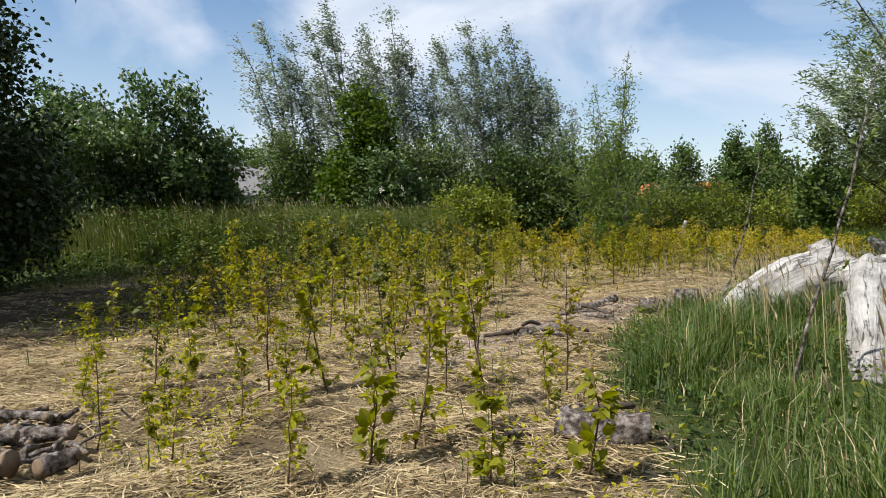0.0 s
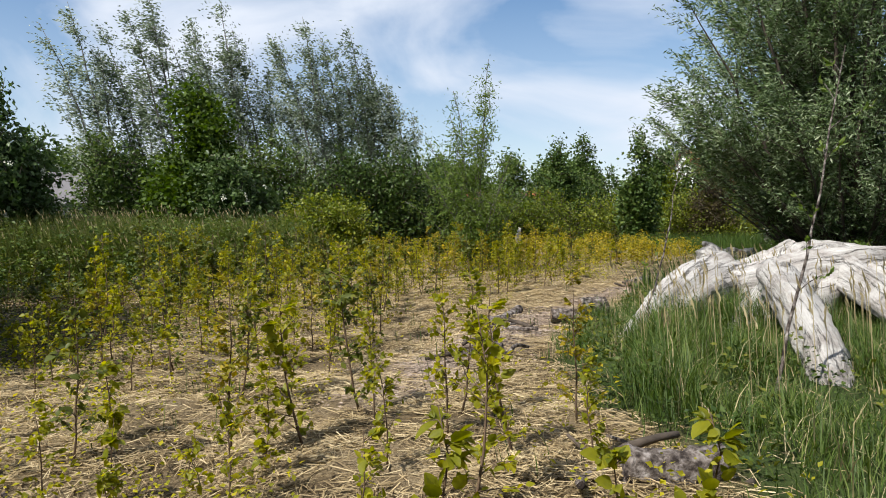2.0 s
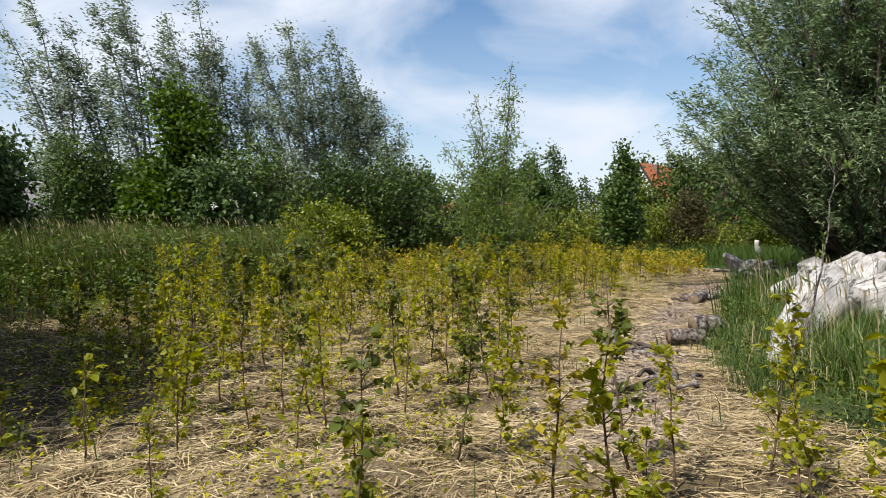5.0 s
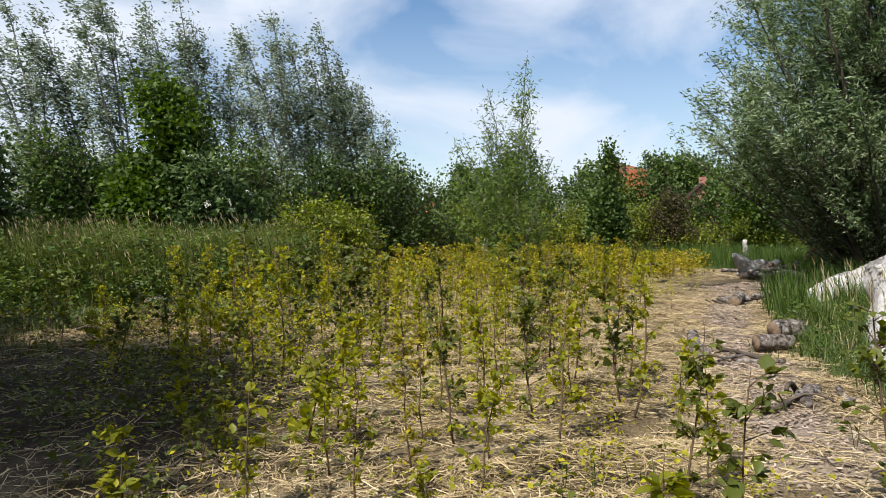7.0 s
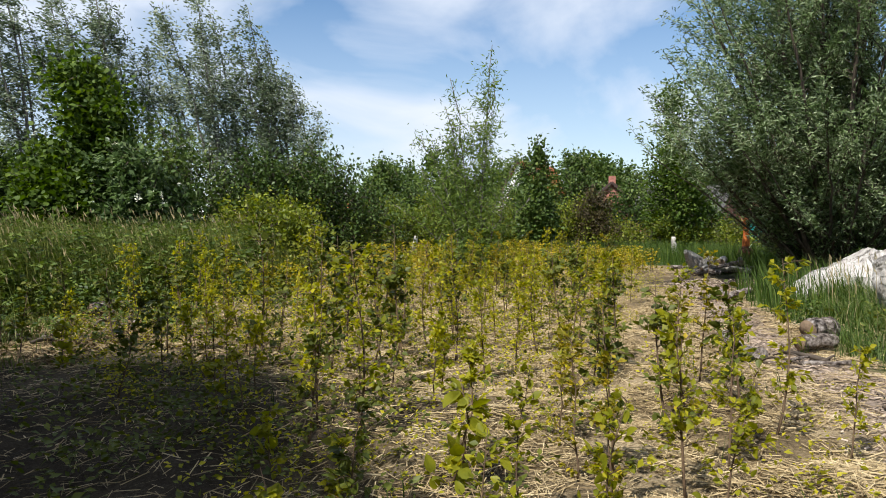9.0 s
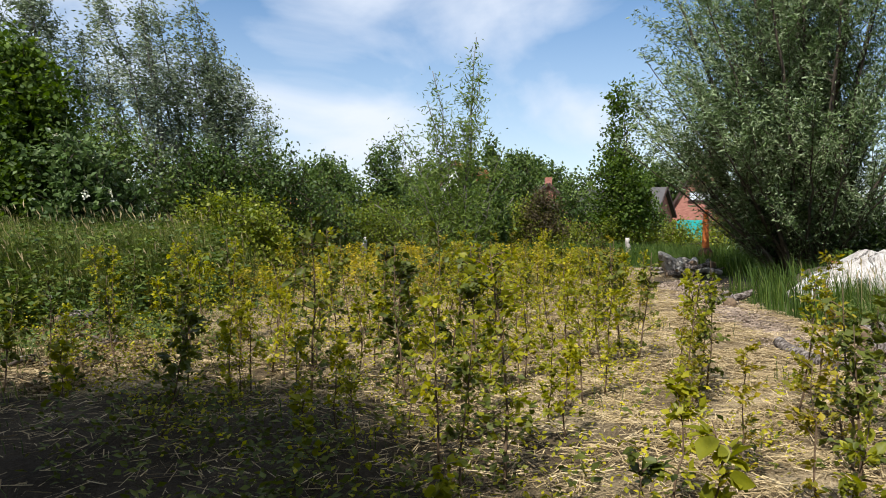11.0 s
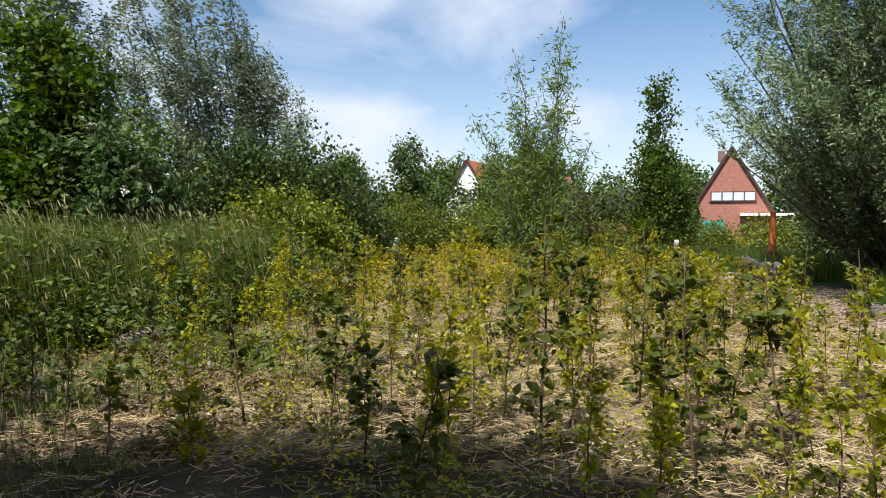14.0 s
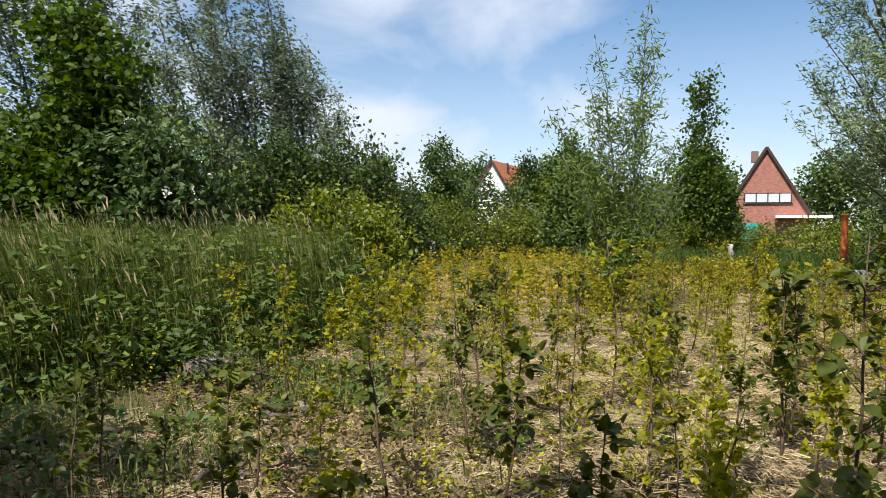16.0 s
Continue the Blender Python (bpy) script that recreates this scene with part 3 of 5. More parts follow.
# flowering elders and a maple before the poplars
for i, (x, y, h, w, fl) in enumerate([(-10.7, 21.5, 4.8, 2.0, 80), (-9.0, 22.6, 6.0, 1.6, 70), (-7.7, 24.2, 4.6, 1.3, 50), (-12.4, 24.0, 6.2, 1.8, 0), (-1.9, 27.0, 3.7, 1.4, 48)]):
    crown_tree("elder_shrub", (x, y), h * 0.5, 0.09,
               clump_crown(30 + i, 13, h * 0.88, 0.5, w, 0.42 * w + 0.12) + [(0, 0, h * 0.22, w * 0.9, w * 0.8, h * 0.2)],
               520, 24, (0.18, 0.6), M_ELDER, "elder shrub with creamy flat blossom clusters" if fl else "tall dark green elder shrub without blossom", "shrub",
               seed=20 + i, group="elders", flowers=fl, limbs=14, spread=0.16, twig_len=0.35)
crown_tree("maple_tree", (-3.0, 28.2), 3.4, 0.13, ragged(6.2, 1.9, 9),
           800, 38, (0.14, 0.85), M_MAPLE, "bright green young maple before the poplars", seed=31, shape="broad")
crown_tree("rounded_shrub", (0.85, 24.4), 1.0, 0.07, clump_crown(19, 20, 2.0, 0.3, 1.95, 0.5) + [(0, 0, 0.8, 1.4, 1.2, 0.8)],
           560, 30, (0.11, 0.65), M_BUSH, "rounded yellow-green shrub beyond the saplings", "shrub", seed=33, twig_len=0.35, spread=0.14)

crown_tree("hedge_tree", (25.6, 42.8), 2.4, 0.12, ragged(4.5, 1.7, 17), 420, 22, (0.2, 0.7), M_BUSH, "rounded green tree above the far hedge", seed=47)

# young willow clump in the field
plume_tree("young_willow", (4.7, 20.2), [(0.36, -0.12, 5.85), (0.30, -0.2, 5.0), (-0.16, 0.22, 5.05), (-0.25, 0.3, 4.4), (-0.55, 0.5, 3.7), (0.75, -0.3, 3.3), (-0.75, 0.2, 2.9),
                                         (0.5, -0.5, 2.6), (0.15, 0.1, 3.1), (-0.4, 0.5, 2.4), (1.0, -0.2, 2.2), (-1.0, 0.5, 2.0)],
           (0.13, 0.22), M_YOUNG_WILLOW, "young willow clump of thin wavering stems", 77, 2100, (-0.2, 0.0), 0.5, low=0.06, stem_r=0.035, fuzz=0.12)


# thickets: one shrub after another along a line, each a thing
def hedge_line(points, step, h, w, mat, label, seed, group, twigs=300, leaf=(0.15, 0.65), name="hedge_shrub", gap=(99, 99)):
    rng = np.random.default_rng(seed)
    pts = np.array(points, float)
    seg = np.linalg.norm(np.diff(pts, axis=0), axis=1)
    d = np.concatenate([[0], np.cumsum(seg)])
    for k, s in enumerate(np.arange(0, d[-1], step)):
        x, y = np.interp(s, d, pts[:, 0]) + rng.normal(0, 0.3), np.interp(s, d, pts[:, 1]) + rng.normal(0, 0.4)
        if gap[0] < x < gap[1]:
            continue
        hh, ww = h * rng.uniform(0.75, 1.2), w * rng.uniform(0.85, 1.2)
        crown_tree(name, (x, y), hh * 0.4, 0.07,
                   [(0, 0, hh * 0.45, ww, ww, hh * 0.48), (rng.normal(0, 0.4) * ww, rng.normal(0, 0.3) * ww, hh * 0.75, ww * 0.55, ww * 0.55, hh * 0.3),
                    (rng.normal(0, 0.5) * ww, -0.2 * ww, hh * 0.3, ww * 0.9, ww * 0.7, hh * 0.3)],
                   twigs, 18, leaf, mat, label, "shrub", seed=seed * 31 + k, group=group, limbs=5)


hedge_line([(-13, 29.5), (-6, 30.5), (0, 30.5), (6.2, 31.5)], 1.7, 4.0, 1.5, M_HEDGE, "dense dark green hedge shrub", 5, "thicket under the poplars", 420, gap=(-8.6, -7.1))
hedge_line([(5.5, 33.5), (7.5, 36), (12, 39), (20, 37.5), (23.5, 36)], 2.0, 2.5, 1.5, M_BUSH, "low leafy hedge shrub at the field's far edge", 6, "far hedge", 220)
hedge_line([(24, 34.5), (28, 31.5), (34, 27)], 2.0, 1.7, 1.2, M_BUSH, "low leafy hedge shrub at the field's far edge", 16, "far hedge", 180)
hedge_line([(7, 42), (14, 45), (24, 43), (31, 38)], 2.6, 4.2, 1.9, M_HEDGE, "tall dark green shrub of the far hedge", 7, "tall far hedge", 240, (0.2, 0.7))
hedge_line([(16, 14), (18.5, 19), (23, 21.5), (29, 22)], 2.2, 2.4, 1.5, M_HEDGE, "dark shrub under the willow", 8, "shrubs by the willow", 220)
hedge_line([(-15, 14), (-13.5, 19), (-13, 25)], 2.2, 3.6, 1.6, M_HEDGE, "dense dark green hedge shrub", 9, "hedge along the field's side", 240)

# unseen hedge added beside and behind the walk to cut the sky's fill light
hedge_line([(-16, 13), (-16.5, 4), (-14, -7), (0, -10), (13, -9), (22, 0), (22, 11)], 3.4, 6.8, 2.5, M_HEDGE,
           "tall dense hedge tree added out of view to block sky light", 14, "boundary hedge", 300, (0.34, 0.8))

for i, (x, y, h, w, lab) in enumerate([(17.6, 43.7, 6.3, 1.3, "dark pointed tree in the far hedge"), (17.5, 33.7, 5.5, 0.8, "windblown dark tree in the far hedge"),
                                       (21.3, 47.5, 7.0, 1.7, "dark pointed tree in the far hedge"), (26.2, 32.6, 9.4, 1.95, "tall slender dark tree above the hedge"),
                                       (15.2, 45.8, 5.5, 2.2, "rounded green tree in the far hedge"), (10.5, 47, 5.2, 2.2, "rounded green tree in the far hedge"),
                                       (27.5, 42.0, 6.4, 2.0, "rounded green tree in the far hedge"), (25.4, 44.4, 6.0, 1.7, "rounded green tree in the far hedge"), (31.5, 35.5, 5.6, 2.0, "rounded green tree in the far hedge")]):
    crown_tree("hedge_tree", (x, y), h * 0.6, 0.12,
               ragged(h, w, 60 + i),
               460, 20, (0.19, 0.75), M_MAPLE if i == 3 else M_HEDGE, lab, seed=60 + i, group="trees of the far hedge")
for i, (x, y, h, w) in enumerate([(52, 68, 9.6, 3.2), (50, 80, 10, 4), (60, 72, 9.5, 4), (68, 60, 9, 4.5), (36, 84, 9, 4), (75, 48, 10, 5), (22, 86, 8, 4), (8, 88, 8, 4.5), (-6, 85, 8.5, 5), (-20, 82, 9, 5), (-32, 70, 9, 5), (-38, 56, 9, 5)]):
    crown_tree("distant_tree", (x, y), h * 0.5, 0.25,
               [(0, 0, h * 0.5, w, w, h * 0.42), (w * 0.4, 0, h * 0.72, w * 0.6, w * 0.6, h * 0.28), (-w * 0.4, 0, h * 0.65, w * 0.6, w * 0.6, h * 0.28)],
               420, 16, (0.42, 0.8), M_HEDGE, "distant broad green tree behind the houses", seed=90 + i, group="distant trees", twig_len=0.9, spread=0.5)


# ---------------------------------------------------------------- saplings
def sapling(seed, height, n_leaves, leaf, mat, lean=0.06, big_leaves=0, name="sapling"):
    """A thin planted whip with leaves on short twigs; its largest leaves are parts of their own."""
    rng = np.random.default_rng(seed)
    ob = thing(name, (0, 0, 0), "thin young tree with fresh yellow-green leaves in straw mulch", "sapling", "planted saplings")
    tip = np.array([rng.normal(0, lean), rng.normal(0, lean), 1.0]) * height
    stem = curve_points((0, 0, -0.05), tip, 7, (rng.normal(0, 0.03), rng.normal(0, 0.03), 0), rng, 0.008)
    wood = [tube(stem, np.linspace(0.007 + 0.003 * height, 0.002, 7), 5)]
    pos, dirs = [], []
    nb = max(7, int(height * 24))
    for k in range(nb):
        t = rng.uniform(0.08, 1.0) ** 0.9
        a = np.array([np.interp(t, np.linspace(0, 1, 7), stem[:, c]) for c in range(3)])
        an = rng.uniform(0, 6.283)
        d = unit(np.array([math.cos(an), math.sin(an), rng.uniform(0.15, 0.9)]))
        ln = height * rng.uniform(0.07, 0.24) * (1.2 - 0.7 * t)
        e = a + d * ln
        wood.append(tube(np.stack([a, (a + e) / 2 + (0, 0, 0.01), e]), [0.004, 0.003, 0.0015], 3, False))
        for _ in range(max(1, round(n_leaves / nb))):
            q = rng.uniform(0.2, 1.05)
            pos.append(a + d * ln * q + rng.normal(0, 0.010, 3))
            dirs.append(unit(d * 0.7 + rng.normal(0, 0.5, 3) + np.array([0, 0, -0.2])))
    part("stem", mesh_np(name + "_stem", *wood[0], M_STEM, True), ob, "thin brown stem")
    tagged(part("branchwork", mesh_np(name + "_twigs", *join(wood[1:]), M_STEM, True), ob), kind="stuff")
    pos, dirs = np.array(pos), np.array(dirs)
    n = len(pos)
    sz = leaf * rng.uniform(0.55, 1.3, n)
    face = rng.normal(0, 0.5, (n, 3)) + np.array([0, 0, 1.0])
    big = np.zeros(n, bool)
    if big_leaves:
        big[rng.choice(n, big_leaves, replace=False)] = True
    small = ~big
    tagged(part("foliage", mesh_np(name + "_foliage", *leaves(pos[small], dirs[small], sz[small], sz[small] * 0.68, rng, "broad" if big_leaves else "diamond", face[small]), mat), ob), kind="stuff")
    if big_leaves:
        base, tri = LEAF_SHAPES["broad"]
        key = mat.name + "_single"
        me = bpy.data.meshes.get(key) or mesh_np(key, base * np.array([0.75, 1, 1]), np.array(tri), mat, True)
        for p, d, s, fc in zip(pos[big], dirs[big], sz[big] * 1.6, face[big]):
            lo = part("leaf", me, ob)
            x = unit(np.cross(d, fc))
            z = np.cross(x, d)
            lo.matrix_basis = Matrix(((x[0] * s, d[0] * s, z[0] * s, p[0]), (x[1] * s, d[1] * s, z[1] * s, p[1]), (x[2] * s, d[2] * s, z[2] * s, p[2]), (0, 0, 0, 1)))
    return ob


PATHXY = np.array([(0.0, 0.0), (-0.93, 0.76), (-2.16, 1.90), (-3.55, 3.44), (-5.14, 5.59), (-5.93, 7.54), (-6.17, 9.2), (-6.18, 11.43), (-6.2, 13.0)])


def walk_distance(x, y):
    """Metres from the trodden line."""
    best = 1e9
    for (ax, ay), (bx, by) in zip(PATHXY[:-1], PATHXY[1:]):
        dx, dy = bx - ax, by - ay
        s = min(1, max(0, ((x - ax) * dx + (y - ay) * dy) / (dx * dx + dy * dy)))
        best = min(best, math.hypot(x - ax - s * dx, y - ay - s * dy))
    return best


# saplings beside the trodden line: x, y, kind, scale
# kinds 6 and 7 have shade put into their leaf colour
HEROES = [(-3.6, 7.85, 0, 0.72), (-4.2, 8.5, 2, 0.7), (-3.05, 7.75, 1, 0.7), (-1.6, 4.2, 1, 0.8), (-0.85, 3.9, 0, 1.0), (-0.2, 4.5, 5, 1.1), (0.25, 3.8, 2, 1.1), (0.75, 5.0, 0, 0.95), (0.35, 5.3, 5, 1.0), (-0.5, 5.2, 1, 0.95), (-1.2, 5.4, 0, 1.0), (-2.0, 5.2, 2, 0.9), (0.8, 4.0, 4, 1.0), (-0.45, 4.3, 4, 1.1),
          (-0.93, 5.9, 5, 1.0), (-2.2, 6.3, 2, 1.15), (0.25, 6.2, 3, 0.9), (-3.05, 8.3, 1, 1.0), (-2.3, 7.75, 1, 1.05), (-0.95, 7.4, 0, 1.1), (-3.55, 9.3, 2, 0.85),
          (-3.06, 9.0, 4, 1.1), (-0.3, 9.1, 7, 1.15), (-2.9, 12.85, 6, 1.16), (-2.65, 11.0, 1, 1.05), (-2.95, 11.25, 3, 0.8), (-1.85, 11.0, 0, 1.1), (-3.5, 14.4, 7, 1.0),
          (-2.7, 14.1, 5, 1.0), (-1.5, 13.9, 7, 1.2), (-1.0, 13.5, 6, 0.95), (-4.0, 14.8, 7, 0.95), (-2.5, 16.7, 3, 1.05), (-2.0, 12.6, 1, 1.05), (-4.3, 12.4, 7, 0.9),
          (-5.0, 14.7, 7, 0.85), (-4.5, 15.5, 6, 0.7), (-5.5, 15.4, 7, 0.75), (-4.6, 14.2, 4, 0.9), (-5.2, 16.2, 7, 0.8), (-3.7, 13.6, 7, 0.8), (-2.34, 12.35, 7, 1.15), (-1.95, 12.2, 7, 1.0), (-2.45, 12.0, 6, 0.85)]


def plant_field():
    rng = np.random.default_rng(11)
    near = [sapling(200 + i, h, nl, lf, mt, 0.07, bl) for i, (h, nl, lf, mt, bl) in enumerate([
        (0.95, 170, 0.050, M_SAPLING, 34), (1.1, 230, 0.044, M_SAPLING, 30), (0.75, 130, 0.056, M_SAPLING, 34), (1.2, 230, 0.046, M_SAPLING, 30),
        (0.60, 90, 0.062, M_SAPLING, 28), (1.0, 230, 0.042, M_SAPLING, 30), (1.35, 210, 0.050, M_SAPLING_DARK, 40), (0.9, 150, 0.052, M_SAPLING_DARK, 34)])]
    mid = [sapling(300 + i, h, nl, lf, mt, 0.07) for i, (h, nl, lf, mt) in enumerate([
        (1.0, 260, 0.052, M_SAPLING), (1.2, 300, 0.05, M_SAPLING), (0.75, 200, 0.055, M_SAPLING), (1.05, 280, 0.052, M_SAPLING_FAR), (1.2, 300, 0.052, M_SAPLING_FAR),
        (1.05, 260, 0.055, M_SAPLING_DARK)])]
    used_n, used_m = set(), set()
    spots = []
    for y in np.arange(2.2, 33, 0.52):
        for x in np.arange(-7.0, 24, 0.52):
            px, py = x + rng.normal(0, 0.17), y + rng.normal(0, 0.17)
            if rng.random() < (0.52 if py > 12.2 and px < -1.0 else 0.42 if walk_distance(px, py) < 4.0 else 0.36 if py < 19 else 0.26):
                continue
            s, g, p, d = (float(q) for q in zones(np.array(px), np.array(py)))
            if g > 0.35 or p > 0.3 or (px > -1 and d > 0.3) or walk_distance(px, py) < (2.2 if py > 7 else 1.6):
                continue
            if py > 31 + 0.1 * px or px > 4 + py * 0.55 or (px > float(planted_edge(py)) and (py > 6.5 or rng.random() < 0.75)):
                continue
            if py > 15 and math.sin(0.9 * px + 0.5 * py) * math.sin(0.7 * py - 0.6 * px + 1.0) > 0.45:
                continue
            if px < -3.4 and py > 15.6:
                continue
            if py < 3.6 or (py < 4.5 and px < -1.6):
                continue
            spots.append((px, py, walk_distance(px, py)))
    far = []
    count = 0
    spots = [(x, y, 1.0, k, s) for x, y, k, s in HEROES] + [
        (x, y, wd, -1, 1.0) for x, y, wd in spots if min(math.hypot(x - h[0], y - h[1]) for h in HEROES) > 0.42]
    for px, py, wd, hero, size in spots:
        z = float(on_ground(px, py))
        sc = rng.uniform(0.75, 1.15) * (0.75 if wd < 2.7 else 1.0)
        turn = rng.uniform(0, 360)
        if hero >= 0 or (wd < 2.7 and py < 14.5):
            k = hero if hero >= 0 else int(rng.choice(8, p=[.17, .14, .15, .10, .12, .14, .05, .13]))
            sc = size if hero >= 0 else sc
            src = near[k]
            m = pose(px, py, z, rng.normal(0, 3), rng.normal(0, 3), turn) @ Matrix.Scale(sc, 4)
            if k not in used_n:
                used_n.add(k)
                src.matrix_basis = m
            else:
                copy_thing(src, m)
        elif count < 290 and py < 20:
            count += 1
            k = int(rng.choice(6, p=[.2, .16, .2, .14, .12, .18]))
            m = pose(px, py, z, 0, 0, turn) @ Matrix.Scale(sc, 4)
            if k not in used_m:
                used_m.add(k)
                mid[k].matrix_basis = m
            else:
                copy_thing(mid[k], m)
        else:
            far.append((px, py, z))
    for i, src in enumerate(near):
        if i not in used_n:
            src.matrix_basis = pose(2.0 + i * 0.4, 16.5, 0)
    for i, src in enumerate(mid):
        if i not in used_m:
            src.matrix_basis = pose(2.0 + i * 0.4, 17.0, 0)
    # the far part of the plantation
    stems, pos, dirs = [], [], []
    for px, py, z in far:
        for _ in range(2 if py < 22 else 1):
            x, y = px + rng.normal(0, 0.18), py + rng.normal(0, 0.18)
            h = rng.uniform(0.5, 1.15) if py < 20 else rng.uniform(0.4, 0.9)
            stems.append(tube(np.array([(x, y, z), (x + rng.normal(0, 0.05), y, z + h)]), [0.009, 0.003], 3, False))
            m = 70
            t = rng.uniform(0.15, 1.02, m)
            an = rng.uniform(0, 6.283, m)
            rr = 0.28 * rng.random(m) * (1.2 - 0.6 * t)
            pos.append(np.stack([x + rr * np.cos(an), y + rr * np.sin(an), z + h * t], -1))
            dirs.append(np.stack([np.cos(an), np.sin(an), rng.normal(0.2, 0.4, m)], -1))
    ob = thing("distant_saplings", (0, 0, 0), "thickly planted golden-green saplings far across the field", "saplings", "", "stuff")
    part("stems", mesh_np("far_stems", *join(stems), M_STEM), ob)
    pos, dirs = np.concatenate(pos), np.concatenate(dirs)
    sz = 0.085 * rng.uniform(0.6, 1.3, len(pos))
    part("foliage", mesh_np("far_foliage", *leaves(pos, dirs, sz, sz * 0.7, rng, "diamond", rng.normal(0, 0.5, (len(pos), 3)) + np.array([0, 0, 1.0])), M_SAPLING_FAR), ob)


plant_field()


# ---------------------------------------------------------------- straw, chips, grass, reeds
def scatter(n, x0, x1, y0, y1, rng):
    return rng.uniform(x0, x1, n), rng.uniform(y0, y1, n)


def build_straw():
    rng = np.random.default_rng(21)
    x1, y1 = scatter(330000, -8, 5, 1.5, 17.5, rng)
    x2, y2 = scatter(60000, -7, 14, 13, 27, rng)
    x3, y3 = scatter(90000, 3, 12, 8.5, 19, rng)
    x, y = np.concatenate([x1, x2, x3]), np.concatenate([y1, y2, y3])
    s, g, p, d = zones(x, y)
    clump = (np.sin(2.1 * x + 1.3 * y + np.sin(3.1 * y)) * np.sin(1.7 * y - 0.9 * x + np.sin(2.3 * x))
             + 0.8 * np.sin(5.3 * x - 2.9 * y + 2 * np.sin(2.7 * y)) * np.sin(4.7 * y + 1.9 * x + 2 * np.sin(3.3 * x)))
    # pale straw is thinned on the darkened ground under the alder
    keep = (rng.random(len(x)) < s * (1 - p * 0.85) * (1 - d) ** 1.5 + 0.04) & (clump + rng.normal(0, 0.4, len(x)) > -0.62)
    x, y, clump = x[keep], y[keep], clump[keep]
    n = len(x)
    z = on_ground(x, y) + rng.uniform(0.004, 0.03, n) + 0.022 * np.clip(clump, 0, 1.5)
    an = rng.normal(0.35, 1.0, n) + 0.8 * np.sin(1.1 * x + 0.7 * y)
    al = np.stack([np.cos(an), np.sin(an), rng.normal(0, 0.14, n)], -1)
    ln = rng.uniform(0.05, 0.20, n)
    v, f = leaves(np.stack([x, y, z], -1) - al * ln[:, None] / 2, al, ln, rng.uniform(0.003, 0.008, n), rng, "ribbon", np.stack([rng.normal(0, .6, n), rng.normal(0, .5, n), np.ones(n)], -1))
    tagged(new("straw_mulch", mesh_np("straw_mulch", v, f, M_STRAW)), "loose pale golden straw strewn over the soil", "straw", "", "stuff")
    n = 30000
    y = 6.6 + 12 * rng.power(1.6, n)
    x = path_line(y) + rng.normal(0, 0.44, n)
    z = on_ground(x, y) + rng.uniform(0.006, 0.02, n)
    an = rng.uniform(0, 6.283, n)
    al = np.stack([np.cos(an), np.sin(an), rng.normal(0, 0.12, n)], -1)
    ln = rng.uniform(0.02, 0.065, n)
    v, f = leaves(np.stack([x, y, z], -1), al, ln, rng.uniform(0.008, 0.022, n), rng, "ribbon", np.stack([rng.normal(0, .3, n), rng.normal(0, .3, n), np.ones(n)], -1))
    tagged(new("wood_chips", mesh_np("wood_chips", v, f, M_CHIP)), "greyish wood chips covering the trodden path", "wood chips", "", "stuff")


def blades(x, y, h, w, rng, bend=0.35, wind=(-0.2, 0.05), splay=0.18):
    """Grass: each blade two pieces, the upper one bent over."""
    n = len(x)
    z = on_ground(x, y) - 0.01
    an = rng.uniform(0, 6.283, n)
    d1 = unit(np.stack([np.cos(an) * splay + wind[0] * 0.3, np.sin(an) * splay, np.ones(n)], -1))
    d2 = unit(np.stack([np.cos(an) * bend + wind[0], np.sin(an) * bend + wind[1], np.full(n, 0.75)], -1))
    a = np.stack([x, y, z], -1)
    m = a + d1 * (h * 0.58)[:, None]
    e = m + d2 * (h * 0.46)[:, None]
    s = np.stack([-np.sin(an), np.cos(an), np.zeros(n)], -1)
    v = np.stack([a - s * w[:, None] / 2, a + s * w[:, None] / 2, m + s * w[:, None] * 0.4, m - s * w[:, None] * 0.4, e], 1).reshape(-1, 3)
    f = (np.array([(0, 1, 2), (0, 2, 3), (3, 2, 4)])[None] + (np.arange(n) * 5)[:, None, None]).reshape(-1, 3)
    return v, f, e


